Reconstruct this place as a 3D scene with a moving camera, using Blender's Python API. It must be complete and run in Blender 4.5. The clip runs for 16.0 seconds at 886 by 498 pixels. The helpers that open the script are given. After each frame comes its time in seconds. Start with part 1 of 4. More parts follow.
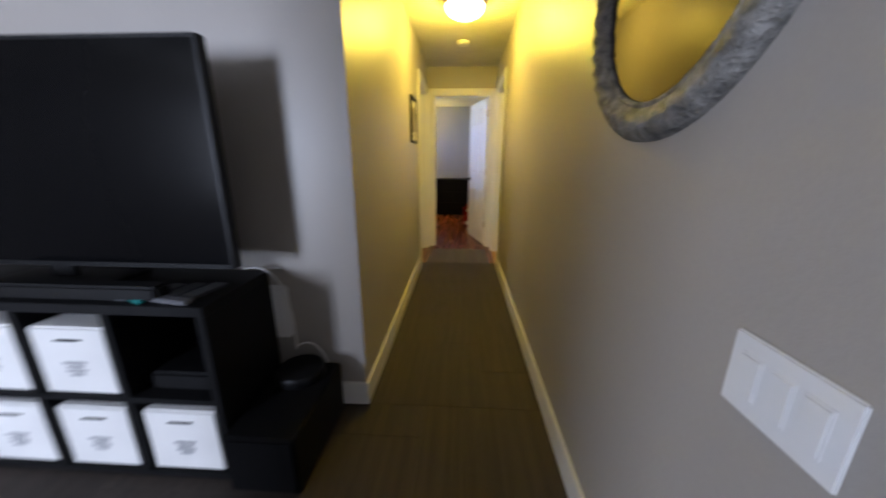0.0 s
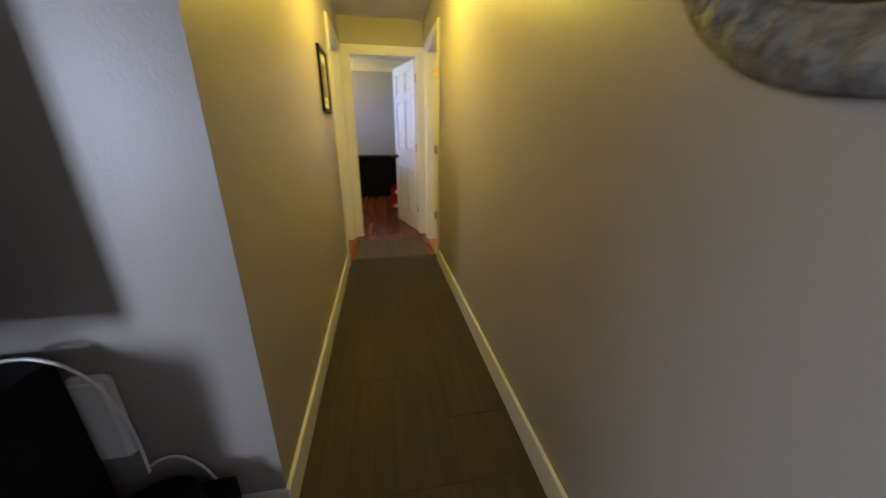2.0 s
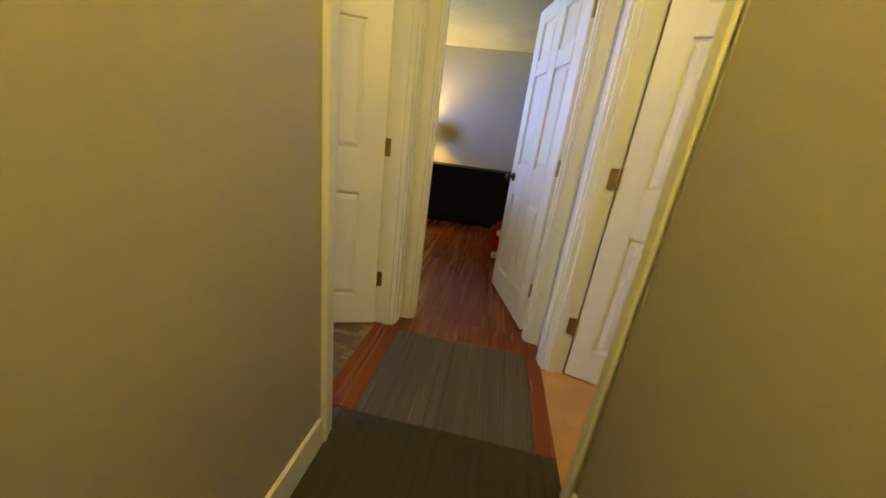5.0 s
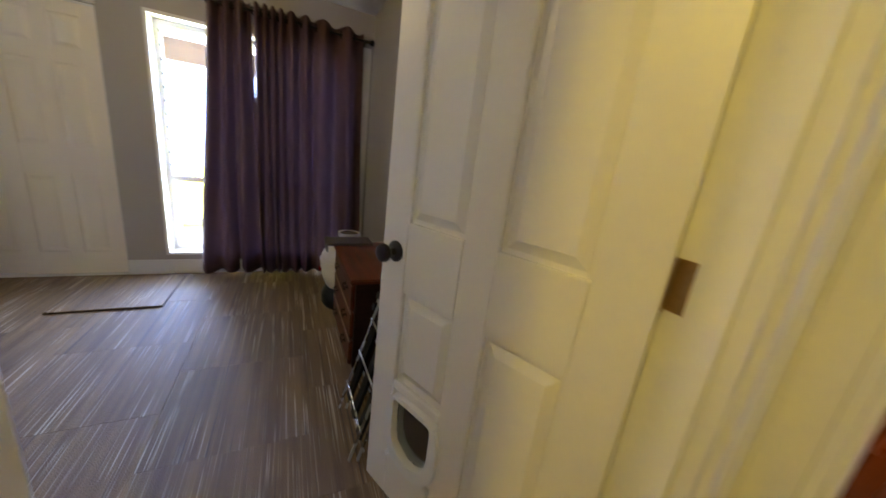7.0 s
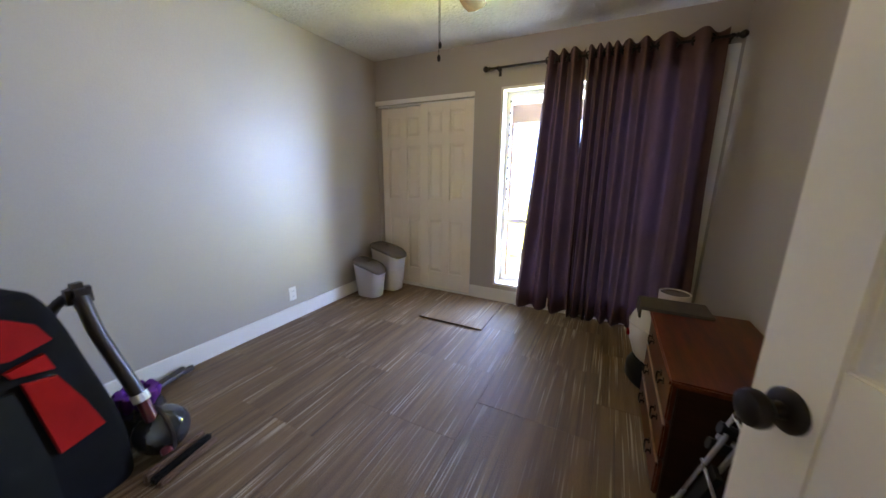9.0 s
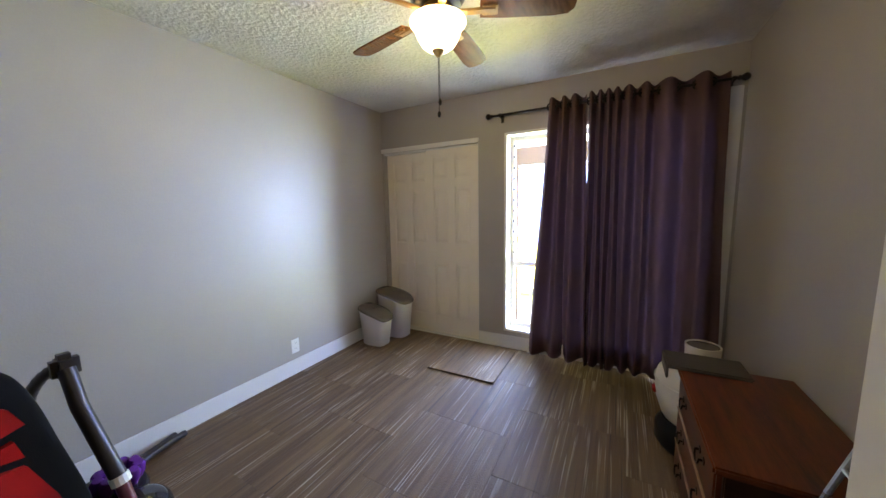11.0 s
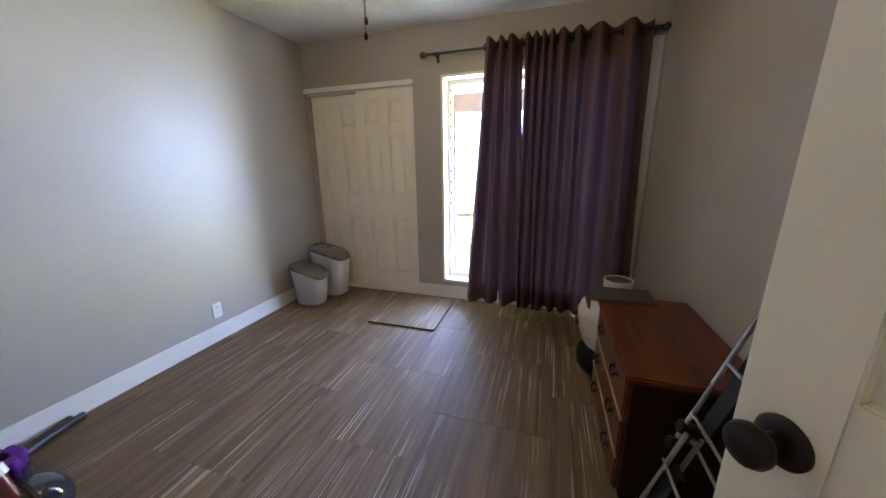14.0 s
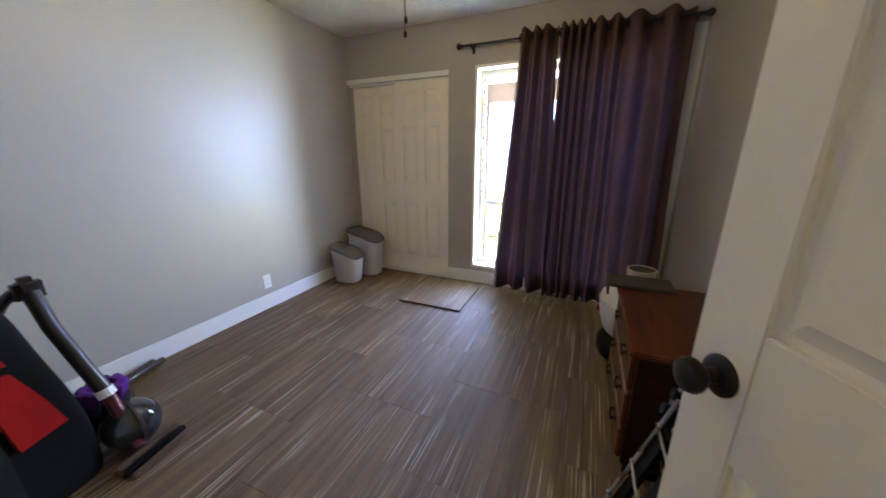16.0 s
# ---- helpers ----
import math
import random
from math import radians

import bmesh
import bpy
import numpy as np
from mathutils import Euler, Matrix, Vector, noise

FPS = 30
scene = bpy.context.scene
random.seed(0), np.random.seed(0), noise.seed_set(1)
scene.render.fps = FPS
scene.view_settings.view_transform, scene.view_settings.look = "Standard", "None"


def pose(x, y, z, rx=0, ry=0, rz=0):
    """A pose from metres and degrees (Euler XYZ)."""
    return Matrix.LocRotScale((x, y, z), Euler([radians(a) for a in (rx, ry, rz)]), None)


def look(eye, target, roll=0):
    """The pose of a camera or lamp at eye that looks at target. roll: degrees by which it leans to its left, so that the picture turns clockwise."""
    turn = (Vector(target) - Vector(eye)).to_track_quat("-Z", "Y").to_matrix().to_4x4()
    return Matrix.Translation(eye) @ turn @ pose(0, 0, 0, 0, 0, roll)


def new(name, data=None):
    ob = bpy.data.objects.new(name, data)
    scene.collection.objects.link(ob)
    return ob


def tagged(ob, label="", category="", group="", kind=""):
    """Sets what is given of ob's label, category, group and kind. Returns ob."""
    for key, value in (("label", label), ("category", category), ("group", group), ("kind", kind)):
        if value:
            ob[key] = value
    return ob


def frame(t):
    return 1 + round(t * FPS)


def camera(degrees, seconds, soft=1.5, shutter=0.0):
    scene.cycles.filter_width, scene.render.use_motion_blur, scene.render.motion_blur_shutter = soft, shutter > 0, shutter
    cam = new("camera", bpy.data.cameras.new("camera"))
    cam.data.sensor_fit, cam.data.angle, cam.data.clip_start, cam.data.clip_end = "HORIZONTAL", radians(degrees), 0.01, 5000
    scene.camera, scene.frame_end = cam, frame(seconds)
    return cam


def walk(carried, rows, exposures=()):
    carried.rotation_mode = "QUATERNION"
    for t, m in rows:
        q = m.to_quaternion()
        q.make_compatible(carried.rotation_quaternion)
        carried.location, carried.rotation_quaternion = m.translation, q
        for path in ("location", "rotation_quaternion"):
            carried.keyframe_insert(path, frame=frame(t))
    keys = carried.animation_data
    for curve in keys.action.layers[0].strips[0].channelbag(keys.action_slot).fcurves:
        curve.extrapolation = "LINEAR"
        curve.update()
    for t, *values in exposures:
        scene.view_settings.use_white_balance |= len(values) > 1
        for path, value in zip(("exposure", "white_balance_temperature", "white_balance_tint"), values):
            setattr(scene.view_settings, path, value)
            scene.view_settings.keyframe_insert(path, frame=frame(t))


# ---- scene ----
cam = camera(107.3, 16.0, 1.5, 0.5)
PATH = [
    (0, (0.013, 0.299, 1.223), (-0.09, 2.225, 0.694), 0.3),
    (0.5, (0.034, 0.474, 1.222), (0.618, 2.304, 0.668), 1.9),
    (1, (-0.047, 0.625, 1.229), (1.035, 2.21, 0.666), -1.8),
    (1.5, (-0.126, 0.784, 1.243), (0.606, 2.532, 0.603), -1.7),
    (2, (-0.083, 0.868, 1.229), (0.263, 2.721, 0.562), 0.3),
    (2.5, (-0.024, 1.087, 1.194), (0.053, 2.995, 0.599), -0.5),
    (3, (-0.006, 1.44, 1.189), (0.162, 3.37, 0.692), 2.0),
    (3.5, (0.024, 1.851, 1.193), (0.104, 3.684, 0.396), 5.9),
    (3.7, (0.019, 2.022, 1.185), (0.019, 3.898, 0.493), 8.9),
    (5.8, (0.043, 3.719, 1.12), (-0.598, 5.518, 0.524), 1.5),
    (6, (0.031, 3.868, 1.173), (-0.867, 5.538, 0.536), 2.8),
    (6.5, (-0.094, 4.088, 1.195), (-1.622, 5.177, 0.501), 3.6),
    (7, (-0.27, 4.223, 1.208), (-1.999, 5.085, 0.692), 7.2),
    (7.5, (-0.402, 4.275, 1.207), (-2.298, 4.557, 0.637), 5.5),
    (8, (-0.482, 4.319, 1.228), (-2.321, 3.878, 0.616), 4.0),
    (8.5, (-0.513, 4.332, 1.243), (-2.251, 3.459, 0.775), 2.6),
    (9, (-0.6, 4.258, 1.259), (-2.338, 3.38, 0.801), 0.5),
    (9.5, (-0.699, 4.225, 1.274), (-2.481, 3.381, 0.938), -1.7),
    (11.8, (-0.693, 4.243, 1.361), (-2.424, 3.269, 1.122), -0.5),
    (12, (-0.699, 4.231, 1.353), (-2.449, 3.303, 1.078), -1.0),
    (12.5, (-0.734, 4.218, 1.326), (-2.56, 3.459, 1.027), -1.2),
    (13, (-0.730, 4.220, 1.299), (-2.618, 3.605, 0.913), -0.5),
    (13.5, (-0.744, 4.223, 1.283), (-2.644, 3.675, 0.862), -0.4),
    (14, (-0.747, 4.224, 1.267), (-2.608, 3.626, 0.759), -0.8),
    (14.5, (-0.729, 4.228, 1.260), (-2.559, 3.551, 0.735), -0.3),
    (15, (-0.706, 4.249, 1.262), (-2.489, 3.449, 0.749), -0.7),
    (15.5, (-0.660, 4.277, 1.265), (-2.379, 3.368, 0.719), -0.4),
    (16, (-0.622, 4.301, 1.258), (-2.38, 3.531, 0.700), -0.1),
]
walk(cam, [(t, look(eye, target, roll)) for t, eye, target, roll in PATH])

# ---------- light ----------
world = bpy.data.worlds.new("world")
scene.world = world
world.use_nodes = True
wn = world.node_tree.nodes
sky = wn.new("ShaderNodeTexSky")
sky.sky_type = "NISHITA"
sky.sun_disc = False
sky.sun_elevation = radians(48)
sky.sun_rotation = radians(200)
world.node_tree.links.new(sky.outputs[0], wn["Background"].inputs[0])
wn["Background"].inputs[1].default_value = 0.15


def lamp(name, kind, m, watts, colour, size=0.1, size_y=None):
    data = bpy.data.lights.new(name, kind)
    data.energy, data.color = watts, colour
    if kind == "AREA":
        data.size = size
        if size_y:
            data.shape, data.size_y = "RECTANGLE", size_y
    elif kind == "POINT":
        data.shadow_soft_size = size
    elif kind == "SUN":
        data.angle = radians(0.5)
    ob = new(name, data)
    ob.matrix_world = m
    return ob


lamp("sun", "SUN", look((0, 0, 10), (3.0, -6.5, 0)), 3.0, (1, 0.95, 0.88))
DAY = (0.35, 0.49, 1.0)
WARM = (1.0, 0.73, 0.08)
# daylight under the porch, blue from the sky and yellow-green from the sunlit ground, and in the living room window
lamp("window_daylight", "AREA", look((-6.35, 5.7, 1.40), (0, 5.7, 1.40)), 4600, DAY, 7.0, 1.36)
lamp("window_ground_light", "AREA", look((-6.35, 5.7, 0.31), (0, 5.7, 0.31)), 1300, (0.95, 1.0, 0.14), 7.0, 0.82)
lamp("living_daylight", "AREA", look((-3.25, -3.02, 1.35), (-3.25, 0, 1.3)), 280, (0.66, 0.755, 1.0), 0.92, 1.4)
lamp("hall_bulb", "POINT", pose(0.016, 3.11, 2.19), 48, WARM, 0.08)
lamp("fan_bulb", "POINT", pose(-2.093, 3.475, 2.09), 11, (1.0, 0.68, 0.24), 0.08)
lamp("table_lamp_bulb", "POINT", pose(-1.18, 7.92, 1.24), 56, (1.0, 0.70, 0.18), 0.05)
lamp("bath_bulb", "POINT", pose(1.5, 3.80, 2.15), 17, (1.0, 0.80, 0.40), 0.10)
lamp("bedroom_daylight", "AREA", look((-2.62, 6.6, 1.55), (0, 6.6, 1.1)), 8, (0.95, 0.84, 0.78), 0.55, 0.65)


# ---------- materials ----------
def material(name, colour, rough=0.6, metal=0.0, vary=0.12, scale=6.0, grain=120.0, bump=0.1, spec=0.5, stretch=(1, 1, 1), random_tint=0.0, dist=0.004):
    m = bpy.data.materials.new(name)
    m.use_nodes = True
    n, l = m.node_tree.nodes, m.node_tree.links
    b = n["Principled BSDF"]
    b.inputs["Roughness"].default_value, b.inputs["Metallic"].default_value = rough, metal
    b.inputs["Specular IOR Level"].default_value = spec
    tc = n.new("ShaderNodeTexCoord")
    mp = n.new("ShaderNodeMapping")
    mp.inputs["Scale"].default_value = stretch
    l.new(tc.outputs["Object"], mp.inputs[0])
    if random_tint:
        piece, shift = n.new("ShaderNodeObjectInfo"), n.new("ShaderNodeVectorMath")
        shift.operation = "MULTIPLY_ADD"
        shift.inputs[1].default_value = (17, 9, 5)
        l.new(piece.outputs["Random"], shift.inputs[0])
        l.new(tc.outputs["Object"], shift.inputs[2])
        l.new(shift.outputs[0], mp.inputs[0])
    big = n.new("ShaderNodeTexNoise")
    big.inputs["Scale"].default_value, big.inputs["Detail"].default_value = scale, 4
    fine = n.new("ShaderNodeTexNoise")
    fine.inputs["Scale"].default_value, fine.inputs["Detail"].default_value = grain, 3
    l.new(mp.outputs[0], big.inputs[0])
    l.new(mp.outputs[0], fine.inputs[0])
    add = n.new("ShaderNodeMath")
    add.operation = "MULTIPLY_ADD"
    add.inputs[1].default_value = 0.35
    l.new(fine.outputs[0], add.inputs[0])
    l.new(big.outputs[0], add.inputs[2])
    ramp = n.new("ShaderNodeValToRGB")
    ramp.color_ramp.elements[0].position, ramp.color_ramp.elements[1].position = 0.45, 0.9
    lo, hi = 1 - vary, 1 + vary
    ramp.color_ramp.elements[0].color = (*[min(1, c * lo) for c in colour], 1)
    ramp.color_ramp.elements[1].color = (*[min(1, c * hi) for c in colour], 1)
    l.new(add.outputs[0], ramp.inputs[0])
    out = ramp.outputs[0]
    if random_tint:
        info = n.new("ShaderNodeObjectInfo")
        hsv = n.new("ShaderNodeHueSaturation")
        mr = n.new("ShaderNodeMapRange")
        mr.inputs[3].default_value, mr.inputs[4].default_value = 1 - random_tint, 1 + random_tint
        l.new(info.outputs["Random"], mr.inputs[0])
        l.new(mr.outputs[0], hsv.inputs["Value"])
        l.new(out, hsv.inputs["Color"])
        out = hsv.outputs[0]
    l.new(out, b.inputs["Base Color"])
    if bump:
        bp = n.new("ShaderNodeBump")
        bp.inputs["Strength"].default_value, bp.inputs["Distance"].default_value = bump, dist
        l.new(fine.outputs[0], bp.inputs["Height"])
        l.new(bp.outputs[0], b.inputs["Normal"])
    rr = n.new("ShaderNodeMapRange")
    rr.inputs[3].default_value, rr.inputs[4].default_value = max(0.0, rough - 0.06 * (rough > 0.1)), min(1, rough + 0.06 * (rough > 0.1))
    l.new(big.outputs[0], rr.inputs[0])
    l.new(rr.outputs[0], b.inputs["Roughness"])
    return m


def glowing(name, colour, strength):
    m = bpy.data.materials.new(name)
    m.use_nodes = True
    b = m.node_tree.nodes["Principled BSDF"]
    b.inputs["Base Color"].default_value = (0.9, 0.87, 0.8, 1)
    b.inputs["Roughness"].default_value = 0.35
    b.inputs["Emission Color"].default_value, b.inputs["Emission Strength"].default_value = (*colour, 1), strength
    return m


def carpet_material(name, dark, mid, pale, black, lo):
    """Loop-pile carpet tile with pale streaks along its local x; each tile takes its own stretch of the pattern."""
    m = bpy.data.materials.new(name)
    m.use_nodes = True
    n, l = m.node_tree.nodes, m.node_tree.links
    b = n["Principled BSDF"]
    b.inputs["Roughness"].default_value = 0.62
    b.inputs["Specular IOR Level"].default_value = 0.45
    tc, info = n.new("ShaderNodeTexCoord"), n.new("ShaderNodeObjectInfo")
    off = n.new("ShaderNodeVectorMath")
    off.operation = "MULTIPLY_ADD"
    off.inputs[1].default_value = (7, 13, 5)
    l.new(info.outputs["Random"], off.inputs[0])
    l.new(tc.outputs["Object"], off.inputs[2])

    def streak(sx, sy, lo, hi):
        mp = n.new("ShaderNodeMapping")
        mp.inputs["Scale"].default_value = (sx, sy, 1)
        l.new(off.outputs[0], mp.inputs[0])
        t = n.new("ShaderNodeTexNoise")
        t.inputs["Scale"].default_value, t.inputs["Detail"].default_value = 1.0, 2
        l.new(mp.outputs[0], t.inputs[0])
        r = n.new("ShaderNodeMapRange")
        r.inputs[1].default_value, r.inputs[2].default_value = lo, hi
        l.new(t.outputs[0], r.inputs[0])
        return r.outputs[0]

    def mix(fac, a, c):
        x = n.new("ShaderNodeMix")
        x.data_type = "RGBA"
        l.new(fac, x.inputs[0])
        for s, v in ((x.inputs[6], a), (x.inputs[7], c)):
            if isinstance(v, tuple):
                s.default_value = (*v, 1)
            else:
                l.new(v, s)
        return x.outputs[2]

    tone = streak(0.7, 26, 0.35, 0.65)
    base = mix(tone, dark, mid)
    patchy = n.new("ShaderNodeMath")
    patchy.operation = "MULTIPLY"
    l.new(streak(1.5, 120, lo - 0.05, lo + 0.03), patchy.inputs[0])
    l.new(streak(2.2, 9, 0.44, 0.62), patchy.inputs[1])
    base = mix(patchy.outputs[0], base, pale)
    base = mix(streak(0.9, 70, 0.63, 0.72), base, black)
    pile = n.new("ShaderNodeTexNoise")
    pile.inputs["Scale"].default_value, pile.inputs["Detail"].default_value = 260, 3
    l.new(off.outputs[0], pile.inputs[0])
    hsv = n.new("ShaderNodeHueSaturation")
    mr = n.new("ShaderNodeMapRange")
    mr.inputs[3].default_value, mr.inputs[4].default_value = 0.58, 1.42
    l.new(pile.outputs[0], mr.inputs[0])
    l.new(mr.outputs[0], hsv.inputs["Value"])
    l.new(base, hsv.inputs["Color"])
    l.new(hsv.outputs[0], b.inputs["Base Color"])
    bp = n.new("ShaderNodeBump")
    bp.inputs["Strength"].default_value, bp.inputs["Distance"].default_value = 0.8, 0.006
    l.new(pile.outputs[0], bp.inputs["Height"])
    l.new(bp.outputs[0], b.inputs["Normal"])
    return m


def fabric_material(name, colour, through_colour, amount):
    m = material(name, colour, 0.8, 0, 0.15, 3, 400, 0.15)
    n, l = m.node_tree.nodes, m.node_tree.links
    tr, mixer = n.new("ShaderNodeBsdfTranslucent"), n.new("ShaderNodeMixShader")
    tr.inputs[0].default_value = (*through_colour, 1)
    mixer.inputs[0].default_value = amount
    l.new(n["Principled BSDF"].outputs[0], mixer.inputs[1])
    l.new(tr.outputs[0], mixer.inputs[2])
    l.new(mixer.outputs[0], n["Material Output"].inputs[0])
    return m


def glass_material(name, colour=(1, 1, 1), rough=0.0):
    m = bpy.data.materials.new(name)
    m.use_nodes = True
    b = m.node_tree.nodes["Principled BSDF"]
    b.inputs["Base Color"].default_value = (*colour, 1)
    b.inputs["Transmission Weight"].default_value = 1
    b.inputs["Roughness"].default_value = rough
    b.inputs["IOR"].default_value = 1.45
    return m


PAINT = material("wall_paint", (0.352, 0.320, 0.286), 0.44, 0, 0.05, 1.2, 110, 0.15, 0.6)
CEIL = material("ceiling_texture", (0.60, 0.575, 0.525), 0.85, 0, 0.14, 2, 38, 1.0, 0.3, dist=0.012)
TRIM = material("trim_paint", (0.72, 0.70, 0.66), 0.35, 0, 0.04, 3, 60, 0.05)
DOORWHITE = material("door_paint", (0.70, 0.67, 0.63), 0.38, 0, 0.03, 2.5, 80, 0.06)
CLOSETCREAM = material("closet_cream_paint", (0.76, 0.69, 0.59), 0.42, 0, 0.04, 2.5, 80, 0.06)
CARPET = carpet_material("bedroom_carpet", (0.106, 0.062, 0.027), (0.190, 0.118, 0.053), (0.46, 0.39, 0.30), (0.052, 0.034, 0.020), 0.60)
HALLCARPET = carpet_material("hall_carpet", (0.024, 0.0165, 0.012), (0.040, 0.028, 0.021), (0.075, 0.056, 0.042), (0.016, 0.011, 0.009), 0.70)
MATCARPET = carpet_material("hall_end_carpet", (0.055, 0.042, 0.031), (0.088, 0.068, 0.051), (0.13, 0.108, 0.083), (0.036, 0.028, 0.021), 0.64)
SLAB = material("subfloor", (0.10, 0.08, 0.065), 0.9, 0, 0.2)
WOOD = material("cherry_floor", (0.150, 0.031, 0.0075), 0.27, 0, 0.16, 1.4, 5, 0.0, 0.4, (0.5, 16, 16), 0.10)
DRESSER = material("dresser_wood", (0.090, 0.021, 0.006), 0.36, 0, 0.62, 3, 26, 0.08, 0.35, (1.0, 8, 8))
DARKSIDE = material("dark_brown_side", (0.022, 0.0075, 0.0035), 0.5, 0, 0.35, 4, 30, 0.06, 0.25, (1, 1, 8))
PALEEDGE = material("pale_wood_edge", (0.30, 0.22, 0.17), 0.4, 0, 0.3, 12, 60, 0.05)
DARKWOOD = material("espresso_wood", (0.007, 0.0048, 0.004), 0.58, 0, 0.3, 4, 40, 0.05, 0.12, (1, 8, 8))
BLACK = material("black_laminate", (0.006, 0.006, 0.0065), 0.5, 0, 0.2, 4, 90, 0.05, 0.12)
BLACKPLASTIC = material("black_plastic", (0.005, 0.005, 0.0055), 0.42, 0, 0.2, 5, 200, 0.05, 0.2)
SCREEN = material("screen_glass", (0.003, 0.003, 0.0035), 0.14, 0, 0.1, 2, 50, 0.0, 0.06)
BRONZE = material("bronze_hardware", (0.018, 0.014, 0.012), 0.38, 0.6, 0.2, 8, 60, 0.05)
BRASS = material("aged_brass", (0.36, 0.23, 0.10), 0.42, 0.8, 0.25, 10, 80, 0.1)
CHROME = material("steel_wire", (0.42, 0.42, 0.43), 0.28, 0.9, 0.1, 10, 80, 0.03)
CANVAS = material("white_canvas", (0.72, 0.71, 0.69), 0.85, 0, 0.06, 5, 500, 0.3)
PRINT = material("black_print", (0.03, 0.03, 0.03), 0.8, 0, 0.2)
GREYPRINT = material("grey_print", (0.33, 0.33, 0.34), 0.8, 0, 0.2)
MIRRORFRAME = material("weathered_grey_wood", (0.19, 0.18, 0.165), 0.6, 0, 0.6, 30, 95, 1.0, dist=0.008)
MIRROR = material("mirror_glass", (0.15, 0.14, 0.13), 0.0, 1.0, 0.01, 1, 10, 0.0)
WHITEPLASTIC = material("white_plastic", (0.70, 0.69, 0.68), 0.36, 0, 0.03, 4, 90, 0.02)
BINWHITE = material("bin_plastic", (0.62, 0.58, 0.58), 0.40, 0, 0.04, 4, 90, 0.02)
LIDGREY = material("taupe_lid_plastic", (0.115, 0.100, 0.086), 0.25, 0, 0.1, 5, 120, 0.02)
CURTAIN = fabric_material("plum_curtain", (0.096, 0.049, 0.045), (0.29, 0.215, 0.28), 0.105)
REDCLOTH = material("red_nylon", (0.22, 0.004, 0.003), 0.85, 0, 0.15, 8, 400, 0.25, 0.12)
BLACKCLOTH = material("black_nylon", (0.004, 0.004, 0.0045), 0.85, 0, 0.25, 8, 350, 0.3, 0.1)
GREYCLOTH = material("charcoal_nylon", (0.011, 0.012, 0.012), 0.85, 0, 0.2, 8, 350, 0.3, 0.12)
TAUPECLOTH = material("taupe_cloth", (0.060, 0.049, 0.043), 0.85, 0, 0.2, 8, 350, 0.3)
DRUM = material("cream_plastic", (0.58, 0.54, 0.50), 0.38, 0, 0.05, 4, 90, 0.02)
GREYTUBE = material("grey_tube", (0.032, 0.025, 0.022), 0.38, 0.2, 0.15, 8, 90, 0.03)
PURPLE = material("purple_plastic", (0.10, 0.018, 0.20), 0.25, 0.1, 0.1, 8, 90, 0.02)
MAROON = material("maroon_plastic", (0.10, 0.012, 0.016), 0.3, 0.1, 0.1, 8, 90, 0.02)
CLEARBIN = material("smoky_plastic", (0.022, 0.024, 0.028), 0.09, 0, 0.1, 8, 90, 0.0, 0.8)
BROWNHEAD = material("brown_plastic", (0.11, 0.065, 0.042), 0.4, 0, 0.15, 8, 90, 0.03)
BLADE = material("walnut_blade", (0.12, 0.055, 0.025), 0.24, 0, 0.35, 5, 40, 0.05, 0.5, (1, 9, 9))
BOWL = glowing("lit_bowl", (1.0, 0.80, 0.45), 7.0)
DOME = glowing("lit_dome", (1.0, 0.86, 0.62), 9.0)
SHADE = glowing("lit_shade", (1.0, 0.66, 0.10), 2.2)
PANE = glass_material("window_glass")
FLAP = glass_material("flap_plastic", (0.62, 0.66, 0.70), 0.12)
STUCCO = material("exterior_stucco", (0.68, 0.64, 0.58), 0.9, 0, 0.06, 4, 120, 0.5)
BROWNPAINT = material("brown_exterior_wood", (0.16, 0.10, 0.07), 0.7, 0, 0.2, 6, 60, 0.2)
PALESOFFIT = material("soffit_paint", (0.70, 0.68, 0.55), 0.8, 0, 0.05, 4, 90, 0.1)
CONCRETE = material("concrete", (0.42, 0.41, 0.39), 0.85, 0, 0.15, 3, 60, 0.3)
LAWN = material("dry_grass", (0.16, 0.17, 0.07), 0.95, 0, 0.4, 5, 80, 0.6)
PAPER = material("mat_board", (0.70, 0.66, 0.58), 0.8, 0, 0.03)
PICTURE = material("sepia_print", (0.20, 0.16, 0.12), 0.6, 0, 0.7, 22, 60, 0.0)


# ---------- mesh helpers ----------
def box(bm, x0, x1, y0, y1, z0, z1, bevel=0.0, m=None):
    r = bmesh.ops.create_cube(bm, size=1, matrix=Matrix.Translation(((x0 + x1) / 2, (y0 + y1) / 2, (z0 + z1) / 2)) @ Matrix.Diagonal((abs(x1 - x0), abs(y1 - y0), abs(z1 - z0), 1)))
    vs = r["verts"]
    if bevel:
        es = {e for v in vs for e in v.link_edges}
        vs = bmesh.ops.bevel(bm, geom=list(es), offset=bevel, segments=2, affect="EDGES")["verts"]
    if m is not None:
        bmesh.ops.transform(bm, matrix=m, verts=list(set(vs)))
    return vs


def tube(bm, a, b, r, r2=None, seg=16, cap=True):
    a, b = Vector(a), Vector(b)
    d = b - a
    m = Matrix.Translation((a + b) / 2) @ d.to_track_quat("Z", "Y").to_matrix().to_4x4()
    return bmesh.ops.create_cone(bm, cap_ends=cap, segments=seg, radius1=r, radius2=r if r2 is None else r2, depth=d.length, matrix=m)["verts"]


